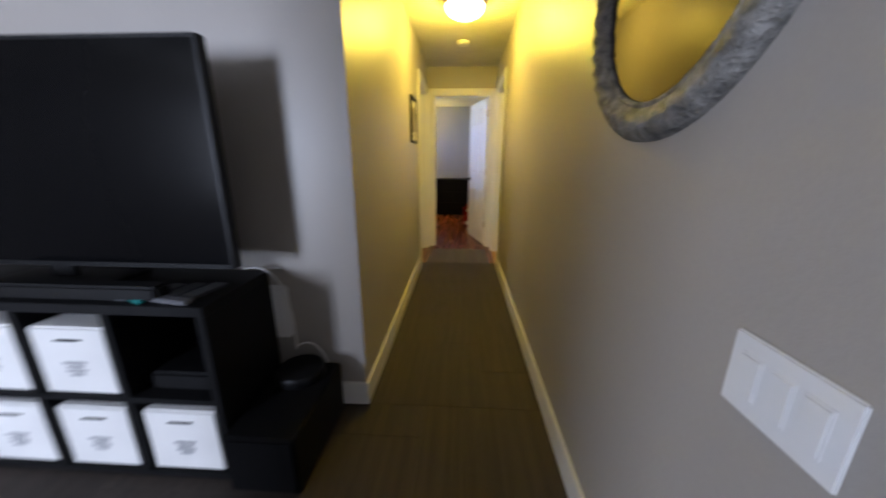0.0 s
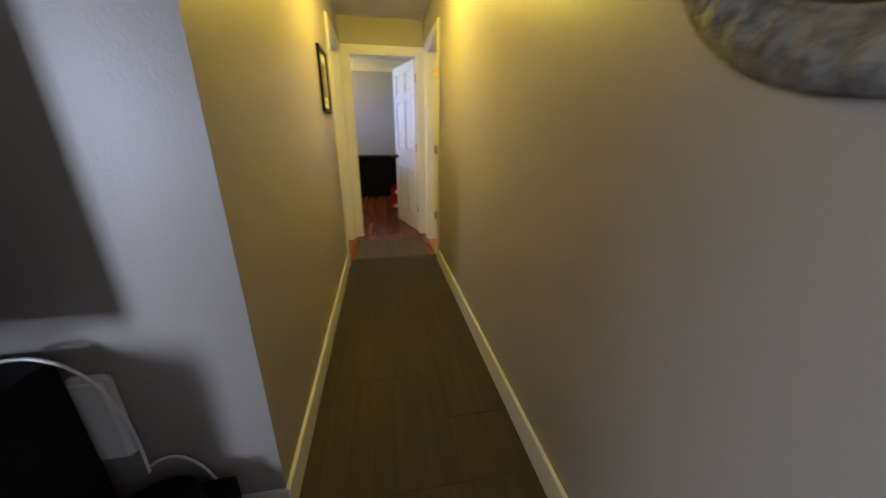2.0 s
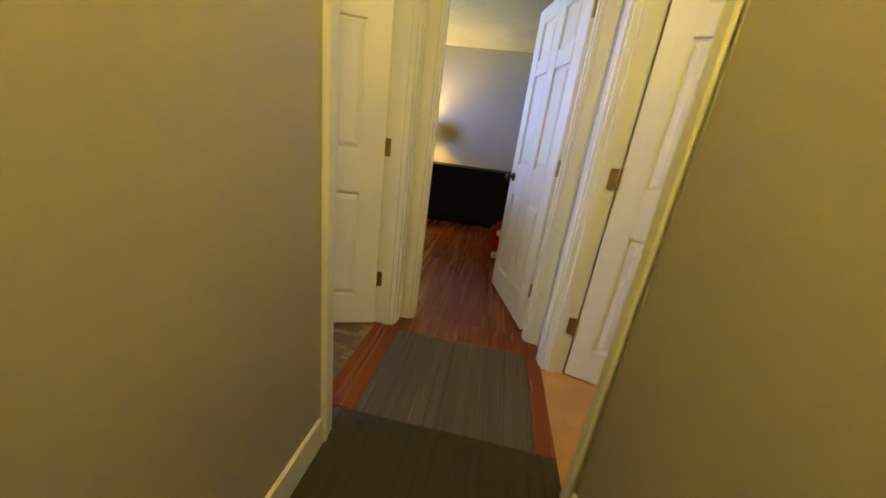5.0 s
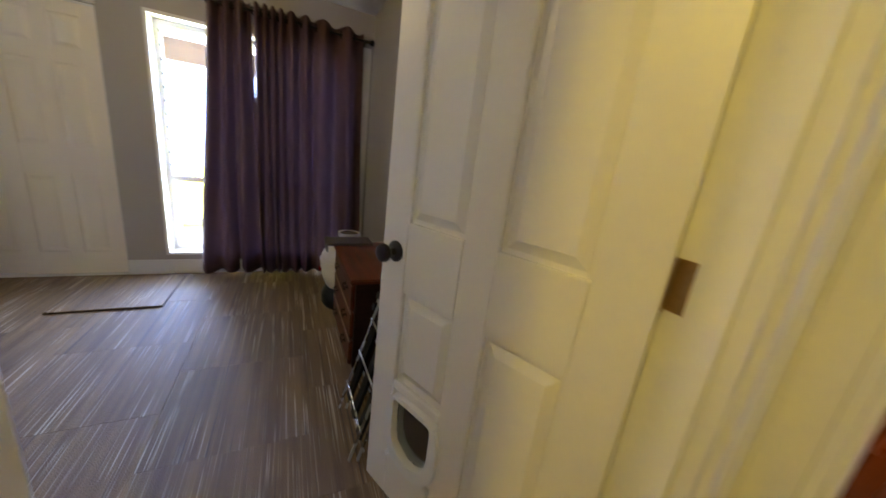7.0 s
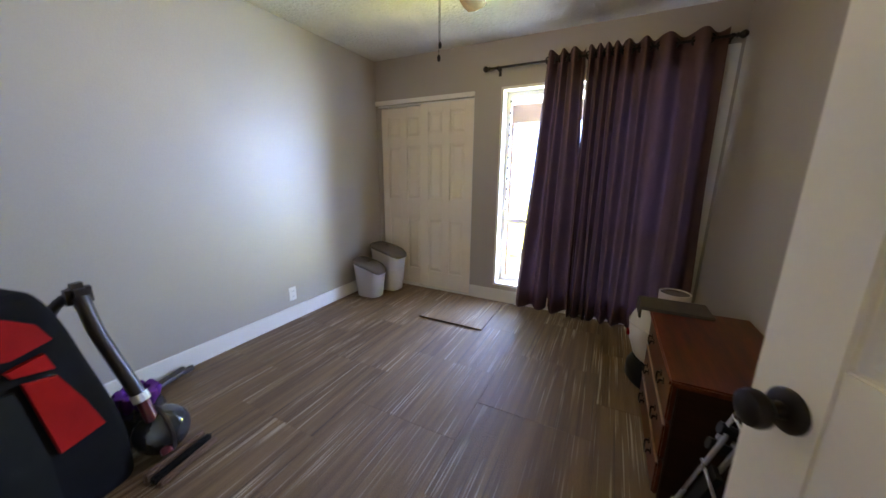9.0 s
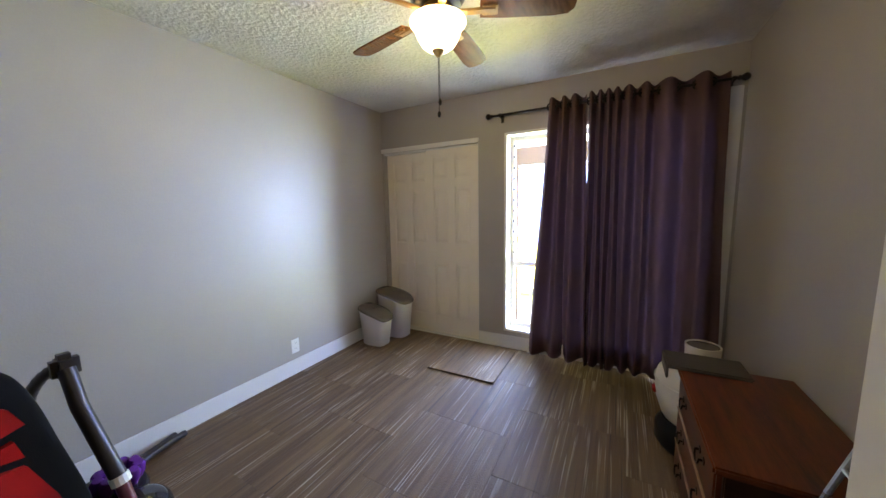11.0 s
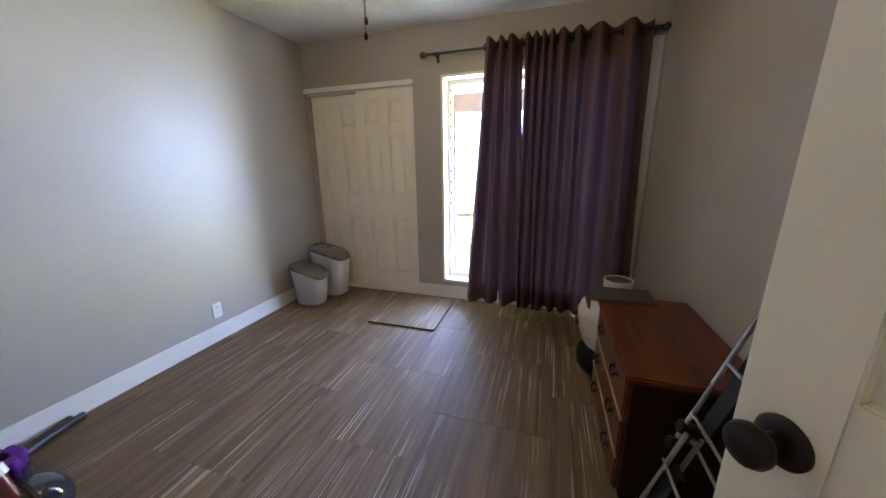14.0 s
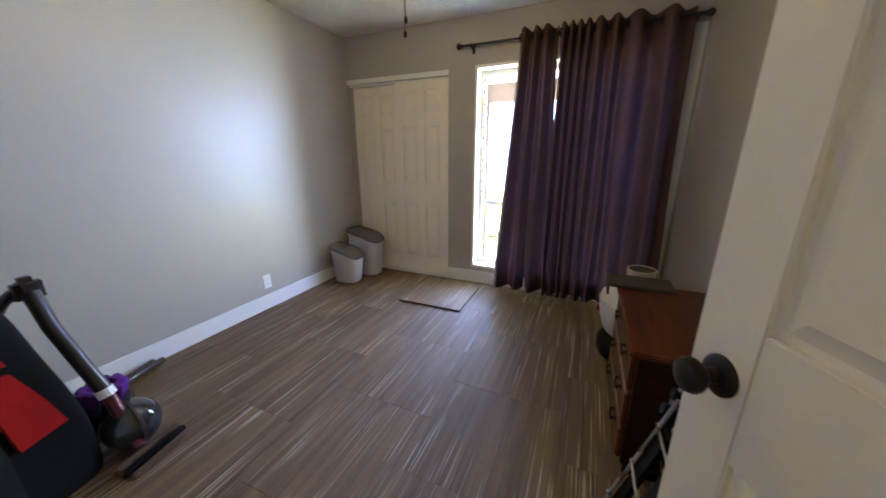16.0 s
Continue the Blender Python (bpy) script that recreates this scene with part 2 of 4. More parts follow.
def lathe(bm, profile, seg=32, m=None):
    """Turn a profile of (radius, height) about z."""
    rings = []
    for r, z in profile:
        if r < 1e-5:
            rings.append([bm.verts.new((0, 0, z))])
        else:
            rings.append([bm.verts.new((r * math.cos(2 * math.pi * i / seg), r * math.sin(2 * math.pi * i / seg), z)) for i in range(seg)])
    for p, q in zip(rings, rings[1:]):
        for i in range(seg):
            j = (i + 1) % seg
            if len(p) == 1 and len(q) > 1:
                bm.faces.new((p[0], q[i], q[j]))
            elif len(q) == 1 and len(p) > 1:
                bm.faces.new((p[i], p[j], q[0]))
            elif len(p) > 1:
                bm.faces.new((p[i], p[j], q[j], q[i]))
    vs = [v for ring in rings for v in ring]
    if m is not None:
        bmesh.ops.transform(bm, matrix=m, verts=vs)
    return vs


def sweep(bm, points, r, seg=10, ripple=0.0):
    """A tube along a line of points, with ribs if ripple is set."""
    pts = [Vector(p) for p in points]
    rings = []
    for i, p in enumerate(pts):
        d = (pts[min(i + 1, len(pts) - 1)] - pts[max(i - 1, 0)]).normalized()
        q = d.to_track_quat("Z", "Y")
        rr = r * (1 + (ripple if i % 2 else 0))
        rings.append([bm.verts.new(p + q @ Vector((rr * math.cos(2 * math.pi * k / seg), rr * math.sin(2 * math.pi * k / seg), 0))) for k in range(seg)])
    for a, b in zip(rings, rings[1:]):
        for k in range(seg):
            bm.faces.new((a[k], a[(k + 1) % seg], b[(k + 1) % seg], b[k]))
    bm.faces.new(rings[0][::-1])
    bm.faces.new(rings[-1])


def bez(p0, p1, p2, p3, n):
    p0, p1, p2, p3 = map(Vector, (p0, p1, p2, p3))
    return [p0 * (1 - t) ** 3 + p1 * 3 * t * (1 - t) ** 2 + p2 * 3 * t * t * (1 - t) + p3 * t ** 3 for t in (i / n for i in range(n + 1))]


def part(name, bm, mat, parent=None, label="", smooth=False):
    me = bpy.data.meshes.new(name)
    bmesh.ops.recalc_face_normals(bm, faces=bm.faces)
    bm.to_mesh(me)
    bm.free()
    me.materials.append(mat)
    if smooth:
        me.polygons.foreach_set("use_smooth", [True] * len(me.polygons))
        me.set_sharp_from_angle(angle=radians(40))
    ob = new(name, me)
    if parent:
        ob.parent = parent
    if label:
        ob["label"] = label
    return ob


def boxpart(name, dims, mat, parent=None, label="", bevel=0.0):
    bm = bmesh.new()
    box(bm, *dims, bevel=bevel)
    return part(name, bm, mat, parent, label)


def thing(name, m, label, category, group="", kind=""):
    ob = new(name)
    ob.empty_display_size = 0.1
    ob.matrix_world = m
    return tagged(ob, label, category, group, kind)


def setting(name, boxes, mat, label, category="wall"):
    bm = bmesh.new()
    for b in boxes:
        box(bm, *b)
    return tagged(part(name, bm, mat), label, category, kind="structure")


# ---------- the plan ----------
H = 2.37                      # ceiling
HL, HR = -0.45, 0.45          # hall walls
TVY = 1.70                   # wall behind the television
RS, RN = 1.92, 4.935           # bedroom side walls
RW = -3.61                    # window wall
RE = -0.58                    # bedroom side of the hall wall
LD0, LD1 = 4.018, 4.826         # doorway to the bedroom
RD0, RD1 = 3.98, 4.705         # doorway to the bathroom
ED0, ED1 = -0.37, 0.385        # doorway at the hall's end
DH = 2.04
WY0, WY1, WZ0, WZ1 = 3.303, 4.80, 0.164, 1.992   # window
CY0, CY1, CZ = 1.935, 3.05, 1.94             # closet

wall_paint = "beige-grey semi-gloss painted wall with orange-peel texture"
setting("wall_hall_left", [(RE, HL, TVY, LD0, 0, H), (RE, HL, LD1, RN, 0, H), (RE, HL, LD0, LD1, DH, H)], PAINT, wall_paint)
setting("wall_hall_right", [(HR, 0.56, -3.0, RD0, 0, H), (HR, 0.56, RD1, RN, 0, H), (HR, 0.56, RD0, RD1, DH, H)], PAINT, wall_paint)
setting("wall_television", [(-3.75, RE, TVY, RS, 0, H)], PAINT, wall_paint)
setting("wall_north", [(-3.75, ED0, RN, 5.04, 0, H), (ED1, 2.6, RN, 5.04, 0, H), (ED0, ED1, RN, 5.04, DH, H)], PAINT, wall_paint)
setting("wall_window", [(-3.75, RW, RS, CY0, 0, H), (-3.75, RW, CY0, CY1, CZ, H), (-3.75, RW, CY1, WY0, 0, H), (-3.75, RW, WY0, WY1, 0, WZ0),
                        (-3.75, RW, WY0, WY1, WZ1, H), (-3.75, RW, WY1, RN, 0, H)], PAINT, wall_paint)
setting("wall_closet", [(-4.40, -4.30, RS, 3.19, 0, H), (-4.30, -3.75, 3.09, 3.19, 0, H), (-4.30, -3.75, 1.82, RS, 0, H)], STUCCO, "pale stucco closet bump-out beside the window")
setting("wall_living", [(-3.85, -3.75, -3.1, TVY, 0, H), (-2.79, 0.56, -3.1, -3.0, 0, H), (-3.75, -3.71, -3.1, -3.0, 0, H), (-3.71, -2.79, -3.1, -3.0, 0, 0.65), (-3.71, -2.79, -3.1, -3.0, 2.05, H)], PAINT, wall_paint)
setting("wall_far_bedroom", [(-2.6, 2.6, 8.18, 8.3, 0, H)], PAINT, wall_paint)
setting("wall_far_bedroom_east", [(2.5, 2.6, 5.04, 8.18, 0, H)], PAINT, wall_paint)
setting("wall_far_bedroom_west", [(-2.7, -2.6, 5.04, 6.3, 0, H), (-2.7, -2.6, 6.9, 8.3, 0, H), (-2.7, -2.6, 6.3, 6.9, 0, 1.2), (-2.7, -2.6, 6.3, 6.9, 1.9, H)], PAINT, wall_paint)
# unseen stub wall, added to keep living room daylight off the hall's right wall
setting("wall_light_block", [(-1.72, -1.06, -0.55, -0.45, 0, H)], PAINT, wall_paint)
setting("wall_bathroom", [(2.5, 2.6, 2.6, RN, 0, H), (0.56, 2.6, 2.5, 2.6, 0, H)], PAINT, "cream painted bathroom wall")
setting("ceiling", [(-3.85, 2.7, -3.1, 8.3, H, H + 0.12), (-4.4, -3.75, 1.82, 3.19, H, H + 0.12)], CEIL, "off-white ceiling with rough knockdown texture", "ceiling")
setting("floor", [(-3.75, HR, -3.0, RS, -0.10, -0.012), (-4.3, HR, RS, RN, -0.10, -0.012)], SLAB, "dark subfloor under the carpet tiles", "floor")
setting("floor_bathroom", [(HR, 2.6, 2.5, RN, -0.10, 0.0)], material("bath_floor", (0.42, 0.22, 0.09), 0.4, 0, 0.2), "warm tan bathroom floor", "floor")


def baseboard(name, runs, h, t=0.014):
    bm = bmesh.new()
    for (x0, y0, x1, y1, nx, ny) in runs:
        xa, xb = min(x0, x1, x0 + nx * t, x1 + nx * t), max(x0, x1, x0 + nx * t, x1 + nx * t)
        ya, yb = min(y0, y1, y0 + ny * t, y1 + ny * t), max(y0, y1, y0 + ny * t, y1 + ny * t)
        box(bm, xa, xb, ya, yb, 0, h, 0.004)
    return tagged(part(name, bm, TRIM), "white painted wooden baseboard", "baseboard", kind="structure")


baseboard("baseboard", [(HL, TVY - 0.014, HL, LD0 - 0.075, 1, 0), (HR, -3.0, HR, RD0 - 0.075, -1, 0), (-3.74, TVY, HL, TVY, 0, -1)], 0.130)
baseboard("baseboard", [(RW, RS, RE, RS, 0, 1), (RW, CY1 + 0.005, RW, RN - 0.02, 1, 0), (RW, RN, RE, RN, 0, -1), (RE, RS + 0.02, RE, LD0 - 0.075, -1, 0)], 0.125)
baseboard("baseboard", [(-2.6, 8.18, 2.5, 8.18, 0, -1)], 0.10)


def doorway(name, axis, a0, a1, w0, w1, top, stop_side):
    """Casings on both faces, the jambs and the stops of a doorway in a wall that runs along axis."""
    holder = thing(name, Matrix(), "white painted wooden door casing and jamb", "door frame", kind="structure")

    def bx(nm, u0, u1, v0, v1, z0, z1, bev):
        d = (u0, u1, v0, v1, z0, z1) if axis == "x" else (v0, v1, u0, u1, z0, z1)
        boxpart(nm, d, TRIM, holder, bevel=bev)

    c, j = 0.068, 0.016
    for face, s in ((w0, -1), (w1, 1)):
        va, vb = sorted((face, face + s * 0.014))
        vc, vd = sorted((face, face + s * 0.020))
        for u0, u1, o0, o1 in ((a0 - c, a0 - 0.002, a0 - c, a0 - c + 0.024), (a1 + 0.002, a1 + c, a1 + c - 0.024, a1 + c)):
            bx("casing", u0, u1, va, vb, 0, top + c, 0.003)
            bx("back_band", o0, o1, vc, vd, 0, top + c + 0.004, 0.004)
        bx("head_casing", a0 - 0.002, a1 + 0.002, va, vb, top + 0.002, top + c, 0.003)
        bx("back_band", a0 - c + 0.024, a1 + c - 0.024, vc, vd, top + c - 0.024, top + c + 0.004, 0.004)
    bx("jamb", a0 - 0.001, a0 + j, w0 - 0.002, w1 + 0.002, 0, top, 0)
    bx("jamb", a1 - j, a1 + 0.001, w0 - 0.002, w1 + 0.002, 0, top, 0)
    bx("head_jamb", a0 + j, a1 - j, w0 - 0.002, w1 + 0.002, top - j, top + 0.001, 0)
    s0, s1 = stop_side
    bx("stop", a0 + j, a0 + j + 0.011, s0, s1, 0, top - j, 0.002)
    bx("stop", a1 - j - 0.011, a1 - j, s0, s1, 0, top - j, 0.002)
    return holder


df1 = doorway("door_frame_1", "y", LD0, LD1, RE, HL, DH, (-0.515, -0.475))
df2 = doorway("door_frame_2", "y", RD0, RD1, HR, 0.56, DH, (0.475, 0.515))
doorway("door_frame_3", "x", ED0, ED1, RN, 5.04, DH, (4.955, 4.995))


for z in (0.25, 1.01, 1.78):
    boxpart("hinge_plate", (-0.582, -0.540, LD1 - 0.0185, LD1 - 0.0162, z, z + 0.092), BRASS, df1, "aged brass hinge plate")
    boxpart("hinge_plate", (0.524, 0.562, RD1 - 0.0185, RD1 - 0.0162, z, z + 0.092), BRASS, df2, "aged brass hinge plate")


def panel_door(name, m, width, height, label, thick=0.035, flap=False, knob=True, hinges=True, mat=None, rows=None):
    """A six-panel door: local x from the hinge to the free edge, y through its thickness."""
    d = thing(name, m, label, "door", kind="structure")
    mat = mat or DOORWHITE
    rec = min(0.015, thick * 0.4)
    st = 0.115 * width / 0.76
    mid = st * 0.9
    rows = rows or ((0.19, 0.80), (1.02, 1.61), (1.71, 1.93))
    rows = [(a * height / 2.03, b * height / 2.03) for a, b in rows]
    cols = ((st, width / 2 - mid / 2), (width / 2 + mid / 2, width - st))
    bm = bmesh.new()
    f0, f1 = width - 0.317, width - 0.117
    fz0, fz1 = 0.208, 0.438
    if flap:
        box(bm, 0.004, f0, -thick / 2 + rec, thick / 2 - rec, 0.005, height - 0.005)
        box(bm, f1, width - 0.004, -thick / 2 + rec, thick / 2 - rec, 0.005, height - 0.005)
        box(bm, f0, f1, -thick / 2 + rec, thick / 2 - rec, 0.005, fz0)
        box(bm, f0, f1, -thick / 2 + rec, thick / 2 - rec, fz1, height - 0.005)
    else:
        box(bm, 0.004, width - 0.004, -thick / 2 + rec, thick / 2 - rec, 0.005, height - 0.005)
    part("core", bm, mat, d)
    for s in ((0, st), (width / 2 - mid / 2, width / 2 + mid / 2), (width - st, width)):
        boxpart("stile", (s[0], s[1], -thick / 2, thick / 2, 0, height), mat, d, bevel=0.003)
    edges = [0] + [v for r in rows for v in r] + [height]
    for a, b in zip(edges[::2], edges[1::2]):
        for c0, c1 in cols:
            if flap and a == 0 and c0 > width / 2:
                boxpart("rail", (c0, c1, -thick / 2, thick / 2, 0, 0.188), mat, d, bevel=0.003)
                boxpart("rail", (c0, c1, -thick / 2, thick / 2, 0.453, 0.485), mat, d, bevel=0.003)
                continue
            boxpart("rail", (c0, c1, -thick / 2, thick / 2, a, b), mat, d, bevel=0.003)
    for ri, (a, b) in enumerate(rows):
        for ci, (c0, c1) in enumerate(cols):
            if flap and ri == 0 and ci == 1:
                a = 0.495
            bm = bmesh.new()
            for sgn in (-1, 1):
                lo, hi = sgn * (thick / 2 - rec - 0.001), sgn * (thick / 2 - 0.003)
                g = 0.010
                e = g + 0.028
                v0 = [bm.verts.new(p) for p in ((c0 + g, lo, a + g), (c1 - g, lo, a + g), (c1 - g, lo, b - g), (c0 + g, lo, b - g))]
                v1 = [bm.verts.new(p) for p in ((c0 + e, hi, a + e), (c1 - e, hi, a + e), (c1 - e, hi, b - e), (c0 + e, hi, b - e))]
                for i in range(4):
                    j = (i + 1) % 4
                    bm.faces.new((v0[i], v0[j], v1[j], v1[i]))
                bm.faces.new(v1)
                bm.faces.new(v0[::-1])
            part("panel", bm, mat, d)
    if knob:
        bm = bmesh.new()
        for sgn in (-1, 1):
            q = Matrix.Translation((width - 0.065, sgn * thick / 2, 0.915)) @ Matrix.Rotation(-sgn * math.pi / 2, 4, "X")
            lathe(bm, [(0, 0), (0.033, 0), (0.033, 0.004), (0.029, 0.008), (0.013, 0.010), (0.011, 0.026), (0.019, 0.031), (0.027, 0.040), (0.0285, 0.048), (0.025, 0.057), (0.014, 0.062), (0, 0.063)], 28, q)
        part("door_knob", bm, BRONZE, d, "round oil-rubbed bronze door knob", True)
    if hinges:
        for z in (0.24, 1.00, 1.77):
            bm = bmesh.new()
            tube(bm, (-0.008, -thick / 2 - 0.006, z), (-0.008, -thick / 2 - 0.006, z + 0.09), 0.007, seg=12)
            box(bm, -0.045, -0.004, -thick / 2 - 0.0045, -thick / 2 - 0.0015, z, z + 0.09)
            box(bm, -0.004, -0.001, -thick / 2 - 0.004, thick / 2 - 0.006, z, z + 0.09)
            part("hinge", bm, BRASS, d, "aged brass butt hinge")
    if flap:
        bm = bmesh.new()
        n = 40

        def rounded(cx, cz, w, h, top, bottom):
            pts = []
            for i in range(n):
                a = 2 * math.pi * i / n
                k = top if math.sin(a) > 0 else bottom
                pts.append((cx + w * math.copysign(abs(math.cos(a)) ** k, math.cos(a)), cz + h * math.copysign(abs(math.sin(a)) ** k, math.sin(a))))
            return pts

        cx, cz = (f0 + f1) / 2, 0.314
        outer, inner = rounded(cx, cz, 0.128, 0.142, 0.6, 0.9), rounded(cx, cz + 0.012, 0.086, 0.104, 0.15, 0.9)
        for sgn in (-1, 1):
            y0, y1 = sgn * (thick / 2 - 0.012), sgn * (thick / 2 + 0.012)
            o0 = [bm.verts.new((x, y0, z)) for x, z in outer]
            o1 = [bm.verts.new((x + (cx - x) * 0.05, y1, z + (cz - z) * 0.05)) for x, z in outer]
            i1 = [bm.verts.new((x, y1, z)) for x, z in inner]
            i0 = [bm.verts.new((x, 0, z)) for x, z in inner]
            for i in range(n):
                j = (i + 1) % n
                bm.faces.new((o0[i], o0[j], o1[j], o1[i]))
                bm.faces.new((o1[i], o1[j], i1[j], i1[i]))
                bm.faces.new((i1[i], i1[j], i0[j], i0[i]))
        part("pet_flap_frame", bm, WHITEPLASTIC, d, "white plastic pet door frame", True)
        bm = bmesh.new()
        f = [bm.verts.new((x, 0.004, z)) for x, z in inner]
        b_ = [bm.verts.new((x, -0.004, z)) for x, z in inner]
        bm.faces.new(f)
        bm.faces.new(b_[::-1])
        for i in range(n):
            bm.faces.new((f[i], f[(i + 1) % n], b_[(i + 1) % n], b_[i]))
        part("pet_flap", bm, FLAP, d, "smoky see-through pet flap")
        for dx, dz in ((-0.10, 0.115), (0.10, 0.115), (-0.10, -0.125), (0.10, -0.125)):
            bm = bmesh.new()
            tube(bm, (cx + dx, -thick / 2 - 0.014, cz + dz), (cx + dx, thick / 2 + 0.014, cz + dz), 0.006, seg=10)
            part("screw_cap", bm, WHITEPLASTIC, d)
    return d


def hinge_pose(hx, hy, fx, fy, lift=0.012):
    return pose(hx, hy, lift, 0, 0, math.degrees(math.atan2(fy - hy, fx - hx)))


panel_door("door_1", hinge_pose(-0.568, 4.794, -1.255, 4.516), 0.744, 2.015, "white six-panel bedroom door standing open, with a pet flap", flap=True)
d2 = panel_door("door_2", hinge_pose(0.575, 4.690, 1.24, 4.50), 0.68, 2.015, "white six-panel bathroom door standing open")
panel_door("door_3", hinge_pose(0.362, 5.050, 0.147, 5.785), 0.745, 2.015, "white six-panel far bedroom door standing open")

# ---------- closet ----------
panel_door("closet_door_1", pose(-3.685, 1.940, 0.012, 0, 0, 90), 0.575, 1.905, "cream sliding six-panel closet door, rear track", knob=False, hinges=False, thick=0.03, mat=CLOSETCREAM)
panel_door("closet_door_2", pose(-3.645, 2.463, 0.012, 0, 0, 90), 0.583, 1.925, "cream sliding six-panel closet door, front track", knob=False, hinges=False, thick=0.03, mat=CLOSETCREAM)
t = thing("closet_track", Matrix(), "white painted closet header trim with metal track", "closet track", kind="structure")
boxpart("header_trim", (RW - 0.012, RW + 0.014, CY0 - 0.02, CY1 + 0.004, CZ - 0.002, CZ + 0.041), TRIM, t, bevel=0.004)
boxpart("track", (-3.71, -3.624, CY0, CY1, CZ - 0.02, CZ - 0.005), WHITEPLASTIC, t)
boxpart("jamb", (-3.742, RW - 0.002, CY1 - 0.006, CY1 - 0.001, 0, CZ - 0.02), TRIM, t)
boxpart("threshold", (-3.74, -3.61, CY0, CY1 - 0.006, -0.012, 0.008), TRIM, t)

# ---------- bedroom window ----------
w = thing("window_1", Matrix(), "tall white-framed window with a low mullion, partly curtained", "window", kind="structure")
bm = bmesh.new()
box(bm, -3.80, RW + 0.002, WY0 - 0.001, WY0 + 0.022, WZ0, WZ1)
box(bm, -3.80, RW + 0.002, WY1 - 0.022, WY1 + 0.001, WZ0, WZ1)
box(bm, -3.80, RW + 0.002, WY0 + 0.022, WY1 - 0.022, WZ1 - 0.022, WZ1 + 0.001)
part("reveal", bm, TRIM, w)
boxpart("window_sill", (-3.80, RW + 0.006, WY0 + 0.022, WY1 - 0.022, WZ0 - 0.001, WZ0 + 0.022), TRIM, w, bevel=0.004)
ZM = 0.80
for y0, y1, z0, z1 in ((WY0 + 0.022, WY0 + 0.062, WZ0 + 0.022, WZ1 - 0.022), (WY1 - 0.062, WY1 - 0.022, WZ0 + 0.022, WZ1 - 0.022), (4.03, 4.09, WZ0 + 0.022, WZ1 - 0.022)):
    boxpart("window_frame", (-3.775, -3.735, y0, y1, z0, z1), TRIM, w, bevel=0.004)
for z0, z1 in ((WZ0 + 0.022, WZ0 + 0.062), (ZM - 0.022, ZM + 0.022), (WZ1 - 0.062, WZ1 - 0.022)):
    for y0, y1 in ((WY0 + 0.062, 4.03), (4.09, WY1 - 0.062)):
        boxpart("window_frame", (-3.775, -3.735, y0, y1, z0, z1), TRIM, w, bevel=0.004)
for y0, y1 in ((WY0 + 0.062, 4.03), (4.09, WY1 - 0.062)):
    for z0, z1 in ((WZ0 + 0.062, ZM - 0.022), (ZM + 0.022, WZ1 - 0.062)):
        p = boxpart("pane", (-3.757, -3.753, y0, y1, z0, z1), PANE, w)
        p.visible_shadow = False
for i in range(11):
    z = ZM + 0.10 + i * 0.098
    boxpart("louver_clip", (-3.735, -3.722, WY0 + 0.052, WY0 + 0.064, z, z + 0.022), BRONZE, w)
boxpart("side_casing", (RW, RW + 0.014, WY1 + 0.001, RN - 0.02, 0.125, 2.10), TRIM, w, bevel=0.004)
bm = bmesh.new()
tube(bm, (-3.72, 3.52, ZM + 0.022), (-3.72, 3.52, ZM + 0.038), 0.008, seg=10)
part("latch", bm, BRONZE, w)

# outside: the ground, a porch with its post, beam and soffit
tagged(boxpart("ground", (-900, 900, -900, 900, -0.62, -0.22), LAWN), "sunlit dry lawn outside the house", "ground", kind="structure")
tagged(boxpart("porch_slab", (-6.4, -3.75, 3.19, 9.0, -0.2195, -0.10), CONCRETE), "pale concrete porch slab", "pavement", kind="structure")
tagged(boxpart("patio_slab", (-30, -6.4, -4, 24, -0.2195, -0.16), CONCRETE), "pale concrete driveway in full sun", "pavement", kind="structure")
pr = thing("porch", Matrix(), "porch with brown beam, pale soffit and wooden post", "porch", kind="structure")
boxpart("soffit", (-6.5, -3.75, 3.0, 9.0, 2.09, 2.17), PALESOFFIT, pr)
boxpart("beam", (-4.44, -4.32, 3.19, 9.0, 1.79, 1.975), BROWNPAINT, pr)
boxpart("post", (-4.43, -4.33, 3.19, 3.235, -0.10, 1.79), BROWNPAINT, pr, bevel=0.006)
hs = thing("neighbour_house", pose(-32, 6, -0.2), "white stucco house across the driveway", "house")
boxpart("wall", (0, 6, -10, 14, 0, 2.9), STUCCO, hs)
bm = bmesh.new()
vs = [bm.verts.new(p) for p in ((-0.6, -10.6, 2.9), (6.6, -10.6, 2.9), (3, -10.6, 4.7), (-0.6, 14.6, 2.9), (6.6, 14.6, 2.9), (3, 14.6, 4.7))]
for f in ((0, 1, 2), (5, 4, 3), (0, 2, 5, 3), (1, 4, 5, 2), (0, 3, 4, 1)):
    bm.faces.new([vs[i] for i in f])
part("roof", bm, CONCRETE, hs)

# ---------- curtains ----------
rod = thing("curtain_rod", Matrix(), "black iron curtain rod with turned finials", "curtain rod")
RX, RZ = RW + 0.075, 2.13
bm = bmesh.new()
tube(bm, (RX, 3.215, RZ), (RX, 4.865, RZ), 0.0095, seg=14)
part("pole", bm, BRONZE, rod, smooth=True)
for y, s in ((3.215, -1), (4.865, 1)):
    bm = bmesh.new()
    lathe(bm, [(0, 0), (0.013, 0), (0.016, 0.008), (0.011, 0.014), (0.019, 0.024), (0.026, 0.038), (0.022, 0.050), (0.012, 0.060), (0, 0.063)], 20,
          Matrix.Translation((RX, y, RZ)) @ Matrix.Rotation(-s * math.pi / 2, 4, "X"))
    part("finial", bm, BRONZE, rod, smooth=True)
